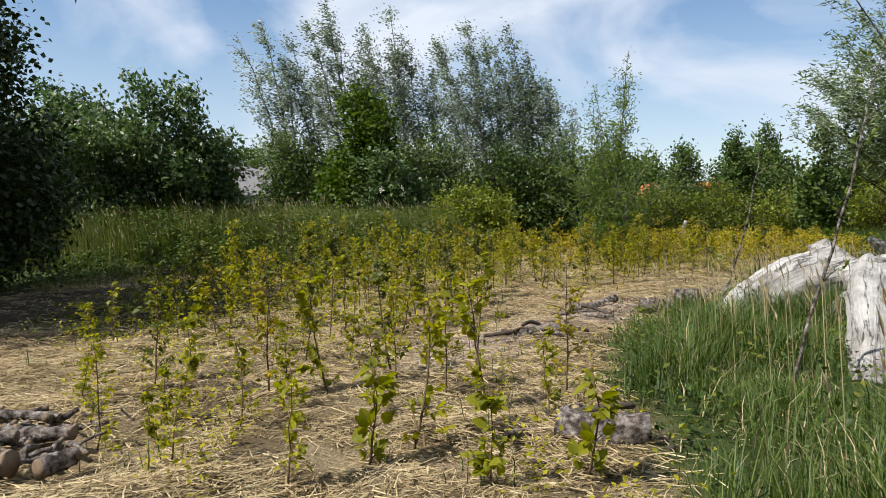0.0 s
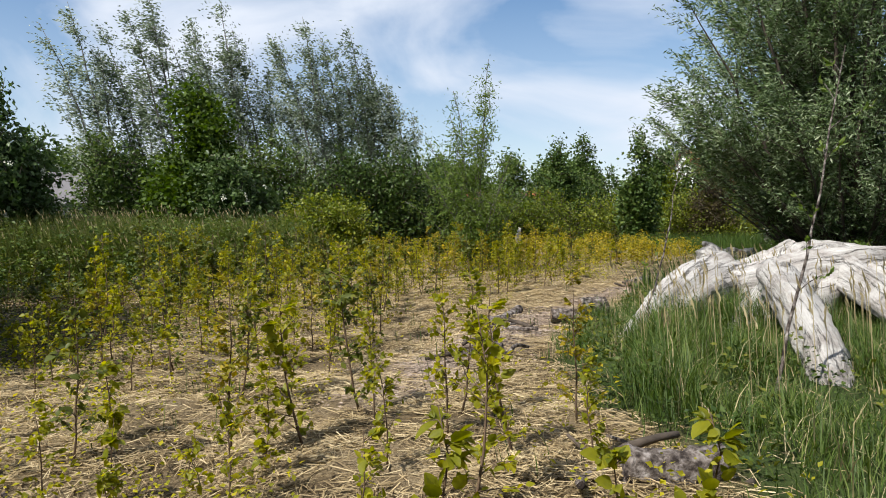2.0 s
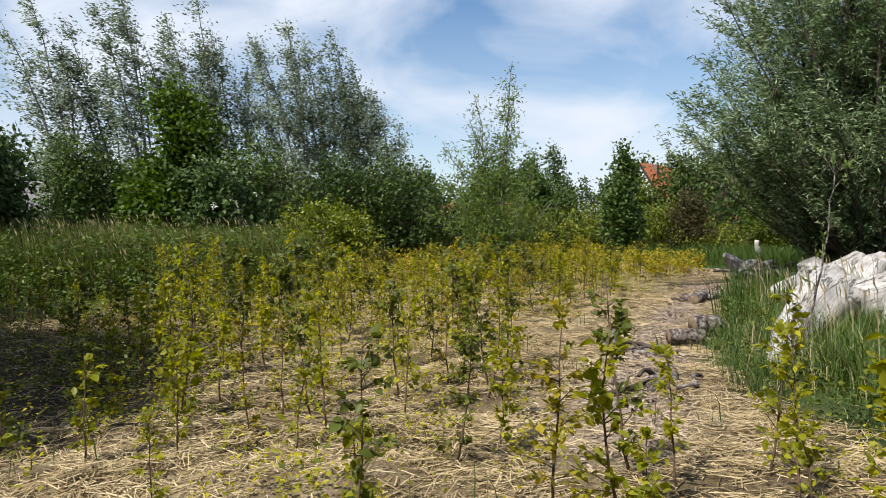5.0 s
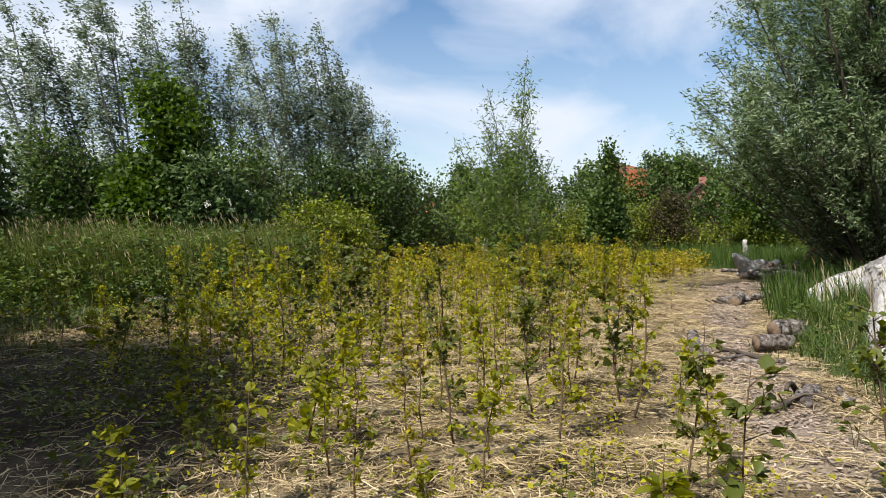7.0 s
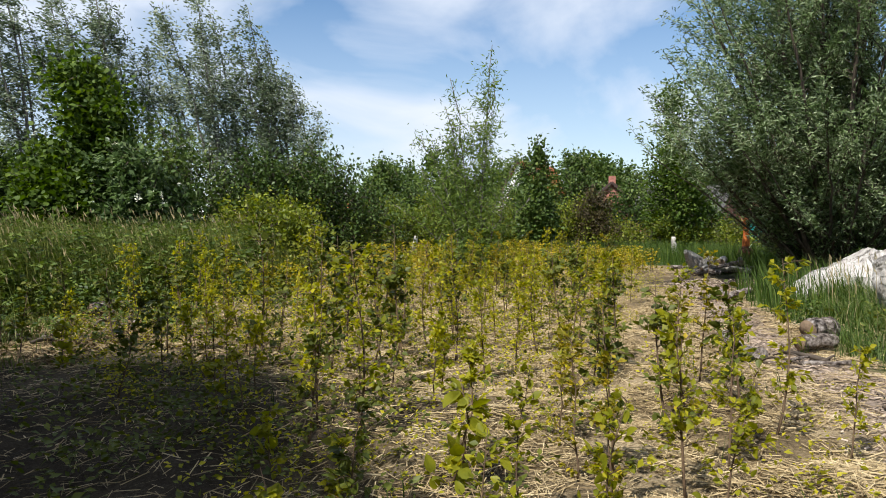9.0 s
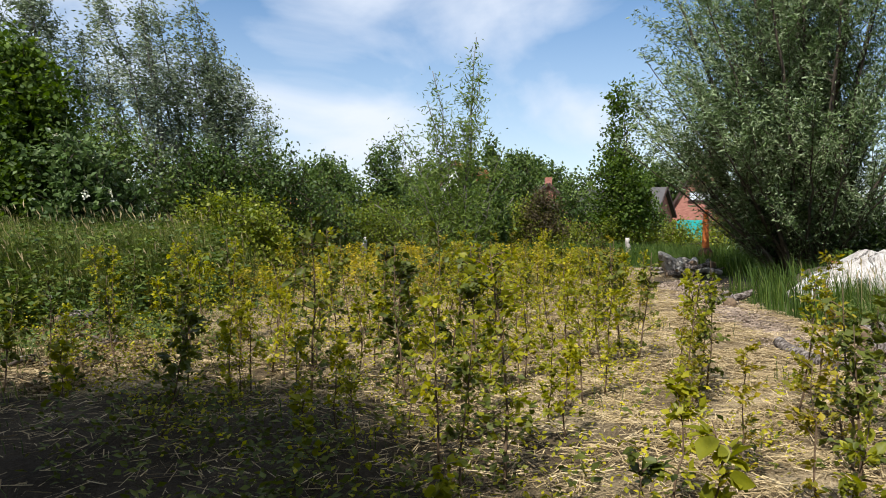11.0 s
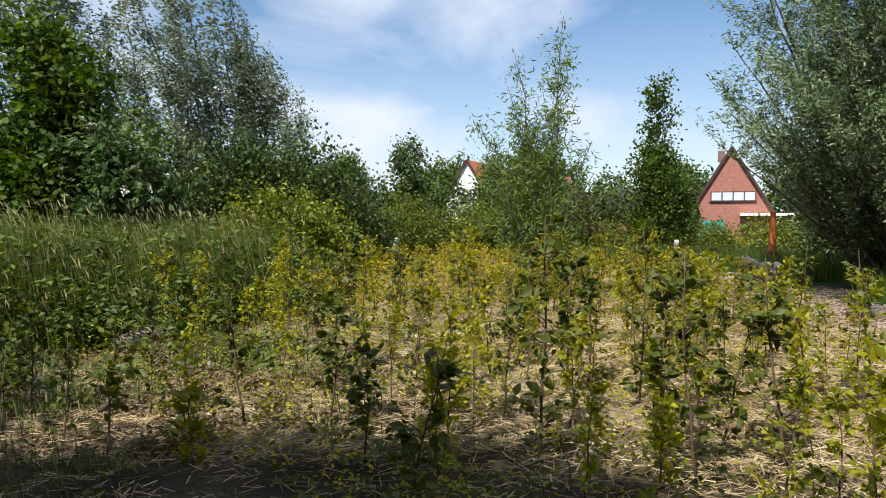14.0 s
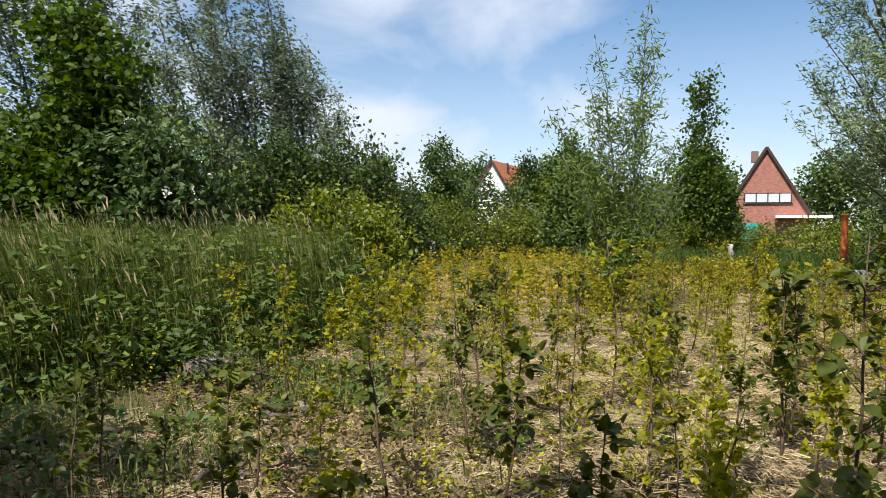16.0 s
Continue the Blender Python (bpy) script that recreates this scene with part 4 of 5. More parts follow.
def build_grass():
    rng = np.random.default_rng(31)
    # lush verge along the path and about the roots
    x, y = scatter(125000, 1.0, 10.5, 1.5, 15, rng)
    s, g, p, d = zones(x, y)
    tuft = np.sin(2.3 * x + 0.4) * np.sin(2.0 * y - 1.1) + 0.5 * np.sin(5.1 * x - 3.3 * y)
    patchy = np.sin(3.7 * x + 1.9 * y + 2 * np.sin(1.3 * y)) * np.sin(2.9 * y - 1.2 * x)
    keep = (rng.random(len(x)) < g * np.where(x < grass_edge(y) + 0.75, np.clip(0.6 + 0.5 * patchy, 0.35, 1), 1.0)) & (y < 13.2) & (rng.random(len(x)) < 0.75 + 0.4 * tuft)
    x, y, tuft = x[keep], y[keep], tuft[keep]
    edge = np.clip((x - grass_edge(y) + 0.05) / 0.9 + 0.25 * tuft, 0.25, 1)
    h = (0.30 + 0.22 * np.clip(tuft, -1, 1) + rng.uniform(0, 0.36, len(x))) * edge * np.where((x > 3.4) & (y < 8.6), 0.62, 1.0) * np.where(np.hypot(x - 3.1, y - 5.5) < 1.1, 0.55, 1.0)
    dry = rng.random(len(x)) < 0.05 + 0.10 * (tuft < -0.3)
    w = rng.uniform(0.004, 0.010, len(x))
    for nm, sel, mt, bend, lab in (("verge_grass", ~dry, M_GRASS, 1.3, "lush long green grass beside the path"), ("dry_verge_grass", dry, M_SEED, 1.8, "dry brown grass blades among the green")):
        v, f, e = blades(x[sel], y[sel], h[sel] * rng.uniform(0.7, 1.15, int(sel.sum())), w[sel], rng, bend * rng.uniform(0.4, 1.6, int(sel.sum())), (-0.2, 0.05), rng.uniform(0.1, 0.75, int(sel.sum())))
        tagged(new(nm, mesh_np(nm, v, f, mt)), lab, "grass", "", "stuff")
    k = (rng.random(len(x)) < 0.010) & (edge > 0.9)
    sx, sy = x[k], y[k]
    n = len(sx)
    hh = rng.uniform(0.55, 0.95, n)
    tip = np.stack([sx - 0.08 * hh, sy, hh], -1)
    st = np.stack([sx, sy, on_ground(sx, sy)], -1)
    v1, f1 = leaves(st, tip - st, np.linalg.norm(tip - st, axis=1), 0.006, rng, "ribbon")
    al = np.stack([rng.normal(-0.3, 0.15, n), rng.normal(0, 0.15, n), np.ones(n)], -1)
    v2, f2 = leaves(tip, al, rng.uniform(0.09, 0.18, n), rng.uniform(0.012, 0.022, n), rng)
    v3, f3 = leaves(tip - unit(al) * 0.05, al + 0.2, rng.uniform(0.09, 0.14, n), rng.uniform(0.012, 0.022, n), rng)
    tagged(new("verge_seed_heads", mesh_np("verge_seed_heads", *join([(v1, f1), (v2, f2), (v3, f3)]), M_SEED)), "brown grass seed heads on thin stalks", "seed heads", "", "stuff")
    # rough meadow further along
    x, y = scatter(40000, 5, 24, 12, 32, rng)
    s, g, p, d = zones(x, y)
    keep = (rng.random(len(x)) < g) & (d < 0.25) & (x > path_line(y) + 0.8)
    x, y = x[keep], y[keep]
    v, f, e = blades(x, y, rng.uniform(0.3, 0.9, len(x)), rng.uniform(0.010, 0.024, len(x)), rng)
    tagged(new("meadow_grass", mesh_np("meadow_grass", v, f, M_GRASS)), "rough tall meadow grass along the hedge", "grass", "", "stuff")
    # dry mixed growth before the tall grass
    x, y = scatter(11000, -8.5, -1.5, 13.2, 20, rng)
    t = np.sin(1.6 * x + 2.2 * y + np.sin(2.1 * x)) * np.sin(2.4 * y - 1.4 * x)
    keep = (t > 0.05) & (rng.random(len(x)) < np.clip((y - 14.5 + 0.7 * (-3 - x)) / 2.5, 0.12, 1)) & (np.hypot(x + 6.2, y - 12.2) > 1.2)
    x, y = x[keep], y[keep]
    v, f, e = blades(x, y, rng.uniform(0.06, 0.34, len(x)), rng.uniform(0.005, 0.010, len(x)), rng, 2.0, (-0.5, 0.2))
    tagged(new("dry_grass", mesh_np("dry_grass", v, f, M_REED)), "half-dry flattened grass before the tall grass", "grass", "", "stuff")
    # thin tufts in the straw
    x, y = scatter(9000, -8, 5, 2, 20, rng)
    t = np.sin(1.9 * x + 2.7 * y) * np.sin(2.9 * y - 1.1 * x)
    keep = (t > 0.72)
    x, y = x[keep], y[keep]
    v, f, e = blades(x, y, rng.uniform(0.08, 0.3, len(x)), rng.uniform(0.005, 0.010, len(x)), rng)
    tagged(new("grass_tufts", mesh_np("grass_tufts", v, f, M_GRASS)), "thin green grass tufts growing through straw", "grass", "", "stuff")


def build_reeds():
    rng = np.random.default_rng(41)
    x, y = scatter(70000, -15, 1.6, 17, 29, rng)
    fr = reed_front(x)
    dens = np.clip((y - fr) / 0.8, 0, 1)
    keep = rng.random(len(x)) < dens
    x, y = x[keep], y[keep]
    hmax = np.clip(0.5 + (y - reed_front(x)) * 0.75, 0.5, 1.65)
    h = hmax * rng.uniform(0.6, 1.08, len(x))
    v, f, e = blades(x, y, h, rng.uniform(0.010, 0.022, len(x)), rng, 0.25, (-0.25, 0.0))
    tagged(new("tall_grass", mesh_np("tall_grass", v, f, M_REED)), "tall dense reedy grass swaying beyond the saplings", "tall grass", "", "stuff")
    k = rng.random(len(x)) < 0.05
    ends = e[k]
    n = len(ends)
    al = np.stack([rng.normal(-0.35, 0.2, n), rng.normal(0, 0.2, n), np.ones(n)], -1)
    v, f = leaves(ends - unit(al) * 0.03, al, rng.uniform(0.10, 0.22, n), rng.uniform(0.014, 0.03, n), rng)
    tagged(new("grass_seed_heads", mesh_np("grass_seed_heads", v, f, M_SEED)), "pale feathery seed heads above the tall grass", "seed heads", "", "stuff")
    # nettles standing in the grass
    m = 3000
    sx, sy = scatter(m, -14, 1.8, 18, 27, rng)
    keep = (sy > reed_front(sx) + 0.1) & (np.sin(0.9 * sx + 0.3) * np.sin(0.8 * sy) > -0.35)
    sx, sy = sx[keep], sy[keep]
    stems, pos, dirs = [], [], []
    for px, py in zip(sx, sy):
        h = min(1.4, 0.45 + (py - float(reed_front(px))) * 0.75) * rng.uniform(0.7, 1.15)
        q = 30
        t = rng.uniform(0.15, 1.0, q)
        an = rng.uniform(0, 6.283, q)
        pos.append(np.stack([px + 0.03 * np.cos(an), py + 0.03 * np.sin(an), t * h], -1))
        dirs.append(np.stack([np.cos(an), np.sin(an), rng.normal(-0.1, 0.35, q)], -1))
    pos, dirs = np.concatenate(pos), np.concatenate(dirs)
    sz = rng.uniform(0.08, 0.17, len(pos))
    v, f = leaves(pos, dirs, sz, sz * 0.5, rng, "diamond", rng.normal(0, 0.4, (len(pos), 3)) + np.array([0, 0, 1.0]))
    tagged(new("nettles", mesh_np("nettles", v, f, M_NETTLE)), "dark green nettles crowding in the tall grass", "nettles", "", "stuff")


def build_weeds():
    """Low leafy weeds between the straw and the tall grass."""
    rng = np.random.default_rng(51)
    sx, sy = scatter(620, -9, -0.5, 14.2, 21.5, rng)
    near = reed_front(sx) - sy
    keep = (near > -0.4) & (rng.random(len(sx)) < np.clip(1.15 - near / 3.2, 0.05, 1)) & (np.sin(1.8 * sx + 0.9 * sy) * np.sin(1.5 * sy - 0.8 * sx) > -0.45) & (np.hypot(sx + 6.2, sy - 12.0) > 2.6)
    pos, dirs, hh = [], [], []
    for px, py, nr in zip(sx[keep], sy[keep], near[keep]):
        h = max(0.12, 0.55 - 0.13 * nr) * rng.uniform(0.6, 1.2)
        q = 26
        an, t = rng.uniform(0, 6.283, q), rng.random(q)
        r = 0.16 * rng.random(q)
        pos.append(np.stack([px + r * np.cos(an), py + r * np.sin(an), 0.03 + t * h], -1))
        dirs.append(np.stack([np.cos(an), np.sin(an), rng.normal(0.25, 0.4, q)], -1))
    pos, dirs = np.concatenate(pos), np.concatenate(dirs)
    sz = rng.uniform(0.05, 0.11, len(pos))
    v, f = leaves(pos, dirs, sz, sz * 0.6, rng, "diamond", rng.normal(0, 0.4, (len(pos), 3)) + np.array([0, 0, 1.0]))
    tagged(new("low_weeds", mesh_np("low_weeds", v, f, M_NETTLE)), "low leafy green weeds before the tall grass", "weeds", "", "stuff")


def leaf_stuff(name, x, y, h, spread, q, size, mat, label, rng, category="weeds"):
    """Low leafy plants, q leaves to each."""
    n = len(x)
    an, t = rng.uniform(0, 6.283, (n, q)), rng.random((n, q))
    r = spread * rng.random((n, q))
    px, py = (x[:, None] + r * np.cos(an)).ravel(), (y[:, None] + r * np.sin(an)).ravel()
    pos = np.stack([px, py, on_ground(px, py) + 0.02 + (t * h[:, None]).ravel()], -1)
    dirs = np.stack([np.cos(an).ravel(), np.sin(an).ravel(), rng.normal(0.25, 0.4, n * q)], -1)
    sz = rng.uniform(*size, n * q)
    v, f = leaves(pos, dirs, sz, sz * 0.6, rng, "diamond", rng.normal(0, 0.45, (n * q, 3)) + np.array([0, 0, 1.0]))
    tagged(new(name, mesh_np(name, v, f, mat)), label, category, "", "stuff")


def build_undergrowth():
    rng = np.random.default_rng(61)
    # seedlings at the feet of the saplings
    x, y = scatter(7600, -4.6, 9, 2.8, 22, rng)
    s, g, p, d = zones(x, y)
    t = np.sin(1.5 * x + 0.7 * y + np.sin(1.9 * y)) * np.sin(1.7 * y - 1.1 * x + np.sin(1.2 * x))
    wd = np.array([walk_distance(a, b) for a, b in zip(x, y)])
    keep = (wd > 1.7) & (g < 0.5) & (p < 0.3) & (np.abs(x - path_line(y)) > 0.7) & ((y < 6.5) | (x < planted_edge(y) + 0.2)) & (rng.random(len(x)) < 0.22 + 0.75 * np.clip(t + 0.1, 0, 1))
    x, y = x[keep], y[keep]
    leaf_stuff("seedlings", x, y, rng.uniform(0.12, 0.55, len(x)), 0.065, 15, (0.02, 0.048), M_SAPLING, "low yellow-green seedlings among the planted saplings", rng, "seedlings")
    # broad weeds in the verge grass and along its edge
    y = rng.uniform(2.4, 12.5, 420)
    x = grass_edge(y) + 0.25 + np.abs(rng.normal(0, 1.5, 420))
    t = np.sin(2.6 * x + 0.9 * y) * np.sin(2.1 * y - 1.6 * x)
    wd = np.array([walk_distance(a, b) for a, b in zip(x, y)])
    keep = (t > 0.1) & (wd > 1.3)
    x, y = x[keep], y[keep]
    h = rng.uniform(0.12, 0.48, len(x))
    a = rng.random(len(x)) < 0.7
    leaf_stuff("verge_weeds", x[a], y[a], h[a], 0.14, 20, (0.03, 0.07), M_NETTLE, "dark green leafy weeds in the verge grass", rng)
    leaf_stuff("verge_sprouts", x[~a], y[~a], h[~a], 0.14, 16, (0.04, 0.08), M_SAPLING_DARK, "yellow-green leafy sprouts in the verge grass", rng, "sprouts")
    # mixed grass, weeds and withered leaves on the ground before the tall grass
    x, y = scatter(8500, -8.5, -1.8, 14.2, 19.6, rng)
    t = np.sin(1.3 * x + 1.9 * y + np.sin(2.3 * y)) * np.sin(1.8 * y - 1.5 * x)
    keep = (rng.random(len(x)) < np.clip(0.05 + 1.1 * t, 0.02, 1)) & (np.hypot(x + 6.2, y - 12.2) > 2.2) & (y + 0.9 * (-3 - x) > 15.0)
    x, y, t = x[keep], y[keep], t[keep]
    v, f, e = blades(x, y, rng.uniform(0.06, 0.22, len(x)) + 0.22 * np.clip(t, 0, 1), rng.uniform(0.005, 0.012, len(x)), rng, 1.5, (-0.3, 0.1), rng.uniform(0.1, 0.8, len(x)))
    tagged(new("short_grass", mesh_np("short_grass", v, f, M_REED)), "patchy short green grass on rough ground", "grass", "", "stuff")
    x, y = scatter(200, -8, -2.2, 14.4, 19, rng)
    keep = (np.sin(1.9 * x + 1.1 * y) * np.sin(2.3 * y - 0.9 * x) > 0.15) & (np.hypot(x + 6.2, y - 12.2) > 2.2) & (y + 0.9 * (-3 - x) > 15.0)
    x, y = x[keep], y[keep]
    leaf_stuff("ground_weeds", x, y, rng.uniform(0.04, 0.25, len(x)), 0.2, 18, (0.04, 0.10), M_SAPLING_DARK, "low creeping weeds over rough ground", rng)


def build_shade_weeds():
    """Low growth and litter in the tree's shade, leaves and ground coloured darker for it."""
    rng = np.random.default_rng(66)
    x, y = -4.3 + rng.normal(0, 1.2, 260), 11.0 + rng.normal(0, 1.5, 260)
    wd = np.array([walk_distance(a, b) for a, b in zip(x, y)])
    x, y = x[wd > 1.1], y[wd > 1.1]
    leaf_stuff("shade_weeds", x, y, rng.uniform(0.05, 0.42, len(x)), 0.13, 18, (0.03, 0.075), M_SAPLING_DARK, "low weeds coloured darker for the tree's shade over darkened ground", rng)


def build_litter():
    """Withered brown growth lying on the rough ground before the tall grass."""
    rng = np.random.default_rng(67)
    x, y = scatter(420, -6.4, -2.4, 14.6, 18.9, rng)
    keep = np.sin(1.7 * x + 2.1 * y) * np.sin(2.2 * y - 1.1 * x) > -0.25
    x, y = x[keep], y[keep]
    leaf_stuff("withered_weeds", x, y, rng.uniform(0.02, 0.13, len(x)), 0.22, 26, (0.025, 0.065), M_WITHERED, "withered brown weeds flattened over rough ground", rng)


build_undergrowth()
build_litter()
build_shade_weeds()
build_weeds()
build_straw()
build_grass()
build_reeds()


# ---------------------------------------------------------------- dead wood
def log_thing(name, a, b, r0, r1, mat, label, seed=0, category="log", group="", cut=True, sides=16, wob=0.075, bend=0.05, n=14):
    """A lying log from a to b, with cut faces."""
    rng = np.random.default_rng(seed + 900)
    a, b = np.array(a, float), np.array(b, float)
    ob = thing(name, tuple(a), label, category, group)
    p = curve_points((0, 0, 0), b - a, n, rng.normal(0, bend, 3) * np.linalg.norm(b - a), rng, r0 * 0.05)
    rad = np.linspace(r0, r1, n) * (1 + rng.normal(0, 0.04, n))
    part("log", mesh_np(name, *tube(p, rad, sides, not cut, wob, rng), mat, True), ob)
    if cut:
        for q, t, r in ((p[0], p[0] - p[1], rad[0]), (p[-1], p[-1] - p[-2], rad[-1])):
            t = unit(t)
            part("cut_face", mesh_np(name + "_face", *tube(np.stack([q - t * 0.03, q + t * 0.006]), [r * 0.99, r * 0.97], sides), M_CUT), ob, "brown sawn end")
    return ob


def root_mesh(name, points, radii, seed, flat=1.0):
    """A thick gnarled root: a smooth lofted limb with grooves."""
    rng = np.random.default_rng(seed + 1300)
    pts, radii = np.array(points, float), np.array(radii, float)
    s0, s = np.linspace(0, 1, len(pts)), np.linspace(0, 1, 40)
    p = np.stack([np.interp(s, s0, pts[:, k]) for k in range(3)], -1)
    for _ in range(5):
        p[1:-1] = (p[:-2] + p[1:-1] * 2 + p[2:]) / 4
    r = np.interp(s, s0, radii)
    sides = 28
    v, f = tube(p, r, sides)
    ang = np.tile(np.arange(sides) / sides * 6.283, 40)
    ss = np.repeat(s, sides)
    ph = rng.uniform(0, 6.28, 6)
    g = (1 + 0.10 * np.sin(3 * ang + ph[0] + 2 * ss) + 0.06 * np.sin(7 * ang + ph[1] + 3 * np.sin(4 * ss + ph[2])) + 0.035 * np.sin(13 * ang + ph[3] + 5 * ss)
         + 0.05 * np.sin(9 * ss + ph[4]) * np.sin(2 * ang))
    body = v[:-2].reshape(40, sides, 3)
    c = body.mean(1, keepdims=True)
    v[:-2] = (c + (body - c) * g.reshape(40, sides, 1)).reshape(-1, 3)
    v[:-2] += rng.normal(0, 0.006, v[:-2].shape)
    me = mesh_np(name, v, f, M_PALE_WOOD, True)
    grain = np.zeros((len(v), 3), np.float32)
    grain[:-2] = np.stack([np.cos(ang) * 1.6, np.sin(ang) * 1.6, ss * 1.1 + seed * 3.0], -1)
    me.attributes.new("grain", "FLOAT_VECTOR", "POINT").data.foreach_set("vector", grain.ravel())
    return me


stump = thing("root_stump", (6.4, 10.4, -0.12), "huge bleached uprooted tree stump with splayed roots", "stump")
for k, (pts, rad) in enumerate([
        ([(-3.1, -1.1, 0.02), (-2.3, -0.6, 0.30), (-1.4, -0.1, 0.56), (-0.5, 0.4, 0.66)], [0.12, 0.26, 0.36, 0.40]),
        ([(-2.7, -4.2, 0.02), (-2.4, -3.7, 0.30), (-1.8, -2.6, 0.66), (-0.9, -1.2, 0.80)], [0.15, 0.20, 0.23, 0.26]),
        ([(-0.7, 0.0, 0.45), (0.3, -0.2, 0.68), (1.2, -0.3, 0.76), (2.4, -0.2, 0.90)], [0.40, 0.42, 0.40, 0.22]),
        ([(-0.4, -3.3, 0.0), (0.0, -2.4, 0.36), (0.5, -1.3, 0.62), (1.0, -0.3, 0.74)], [0.12, 0.20, 0.24, 0.28]),
        ([(0.6, -2.8, 0.0), (0.9, -1.9, 0.40), (1.2, -1.0, 0.64), (1.5, -0.2, 0.72)], [0.16, 0.24, 0.28, 0.30]),
        ([(0.0, -0.2, 0.0), (0.1, -0.2, 0.3), (0.4, -0.3, 0.5), (0.7, -0.3, 0.66)], [0.80, 0.72, 0.55, 0.35]),
        ([(-1.9, -1.5, 0.02), (-1.3, -1.2, 0.20), (-0.6, -0.8, 0.42), (0.1, -0.4, 0.6)], [0.12, 0.22, 0.30, 0.34]),
        ([(-0.2, 0.6, 0.45), (-0.5, 0.75, 0.85), (-0.62, 0.8, 1.12)], [0.42, 0.26, 0.14]),
        ([(0.6, 0.1, 0.75), (1.0, 0.0, 1.02), (1.25, -0.1, 1.12)], [0.28, 0.17, 0.08]),
        ([(-0.9, -1.3, 0.62), (-1.05, -1.5, 0.92), (-1.1, -1.6, 1.0)], [0.20, 0.13, 0.05])]):
    part("root", root_mesh("root", pts, rad, k), stump)

stump_b = thing("fallen_stump", (9.2, 13.2, 0), "bleached fallen stump with a knobbly upright end", "stump")
for k, (pts, rad) in enumerate([
        ([(-1.6, 0.6, 0.06), (-0.9, 0.35, 0.22), (-0.3, 0.1, 0.45), (0.05, 0.0, 0.92)], [0.24, 0.42, 0.46, 0.20]),
        ([(-0.3, -0.2, 0.0), (0.0, -0.2, 0.35), (0.4, -0.5, 0.6), (0.9, -1.0, 0.7)], [0.75, 0.62, 0.42, 0.2]),
        ([(-1.3, -0.9, 0.02), (-0.8, -0.6, 0.3), (-0.2, -0.3, 0.6), (0.4, 0.0, 0.7)], [0.18, 0.30, 0.36, 0.3])]):
    part("root", root_mesh("root", pts, rad, 20 + k), stump_b)

log_thing("log", (3.5, 10.95, 0.16), (3.9, 10.85, 0.20), 0.145, 0.13, M_LOG, "short thick sawn log leaning by the path", 1, wob=0.015)
log_thing("log", (2.9, 10.68, 0.09), (3.3, 10.5, 0.10), 0.10, 0.08, M_LOG, "weathered broken log by the path", 2, wob=0.015)
log_thing("log", (1.9, 10.5, 0.07), (2.75, 11.6, 0.08), 0.085, 0.07, M_LOG, "grey log edging the chip path", 3, cut=False, wob=0.02)
log_thing("log", (0.75, 4.65, 0.08), (1.3, 4.5, 0.12), 0.14, 0.11, M_LOG, "short dark weathered log in the straw", 4, cut=False, wob=0.06)
log_thing("log", (0.9, 8.3, 0.06), (1.4, 8.6, 0.07), 0.08, 0.06, M_LOG, "dark rotten log in the straw", 5, cut=False, wob=0.14)
log_thing("log", (-3.9, 18.7, 0.10), (-3.2, 19.0, 0.12), 0.12, 0.10, M_LOG, "split grey log before the tall grass", 8, wob=0.12)
log_thing("log", (6.2, 14.3, 0.09), (7.0, 14.9, 0.10), 0.11, 0.09, M_LOG, "weathered log at the path's edge", 6)
log_thing("log", (6.4, 14.9, 0.07), (7.3, 14.5, 0.22), 0.08, 0.06, M_LOG, "crossed weathered branch at the path's edge", 7)
log_thing("log", (10.1, 15.1, 0.16), (11.6, 14.7, 0.42), 0.15, 0.13, M_DARK_BARK, "dark mossy log leaning on a pale one", 80, group="logs by the planter")
M_SNAG = rough_material("pale_snag_wood", [(0.3, (0.22, 0.19, 0.16)), (0.7, (0.50, 0.47, 0.43))], 4, 0.8, 0.7, 20)
log_thing("log", (10.2, 14.6, 0.17), (11.8, 14.25, 0.40), 0.16, 0.14, M_SNAG, "pale barkless log beside a mossy one", 81, group="logs by the planter")
hrng = np.random.default_rng(70)
for k in range(16):
    hx, hy, an, ln = 12.7 + hrng.normal(0, 0.6), 19.5 + hrng.normal(0, 0.4), hrng.uniform(-0.9, 0.7), hrng.uniform(0.5, 1.5)
    hr, hz = hrng.uniform(0.04, 0.12), 0.03 * k
    log_thing("log", (hx - ln / 2 * math.cos(an), hy - ln / 2 * math.sin(an), hr + hz * 0.6), (hx + ln / 2 * math.cos(an), hy + ln / 2 * math.sin(an), hr + hz * 0.6 + hrng.uniform(-0.04, 0.12)),
              hr, hr * 0.75, M_SNAG if k % 3 == 0 else M_LOG, "pale fallen log in a tangled heap" if k % 3 == 0 else "grey fallen log in a tangled heap", 20 + k, group="log heap", wob=0.05)
heap_stump = thing("broken_stump", (12.0, 19.6, 0), "pale broken stump standing in a log heap", "stump")
for k, (pts, rad) in enumerate([([(0.3, 0, 0.0), (0.1, 0, 0.3), (-0.2, 0.05, 0.55), (-0.45, 0.05, 0.72)], [0.34, 0.26, 0.17, 0.06]),
                                ([(0, 0, 0.25), (0.4, -0.1, 0.45), (0.75, -0.15, 0.42)], [0.2, 0.15, 0.06])]):
    part("root", root_mesh("root", pts, rad, 50 + k), heap_stump)
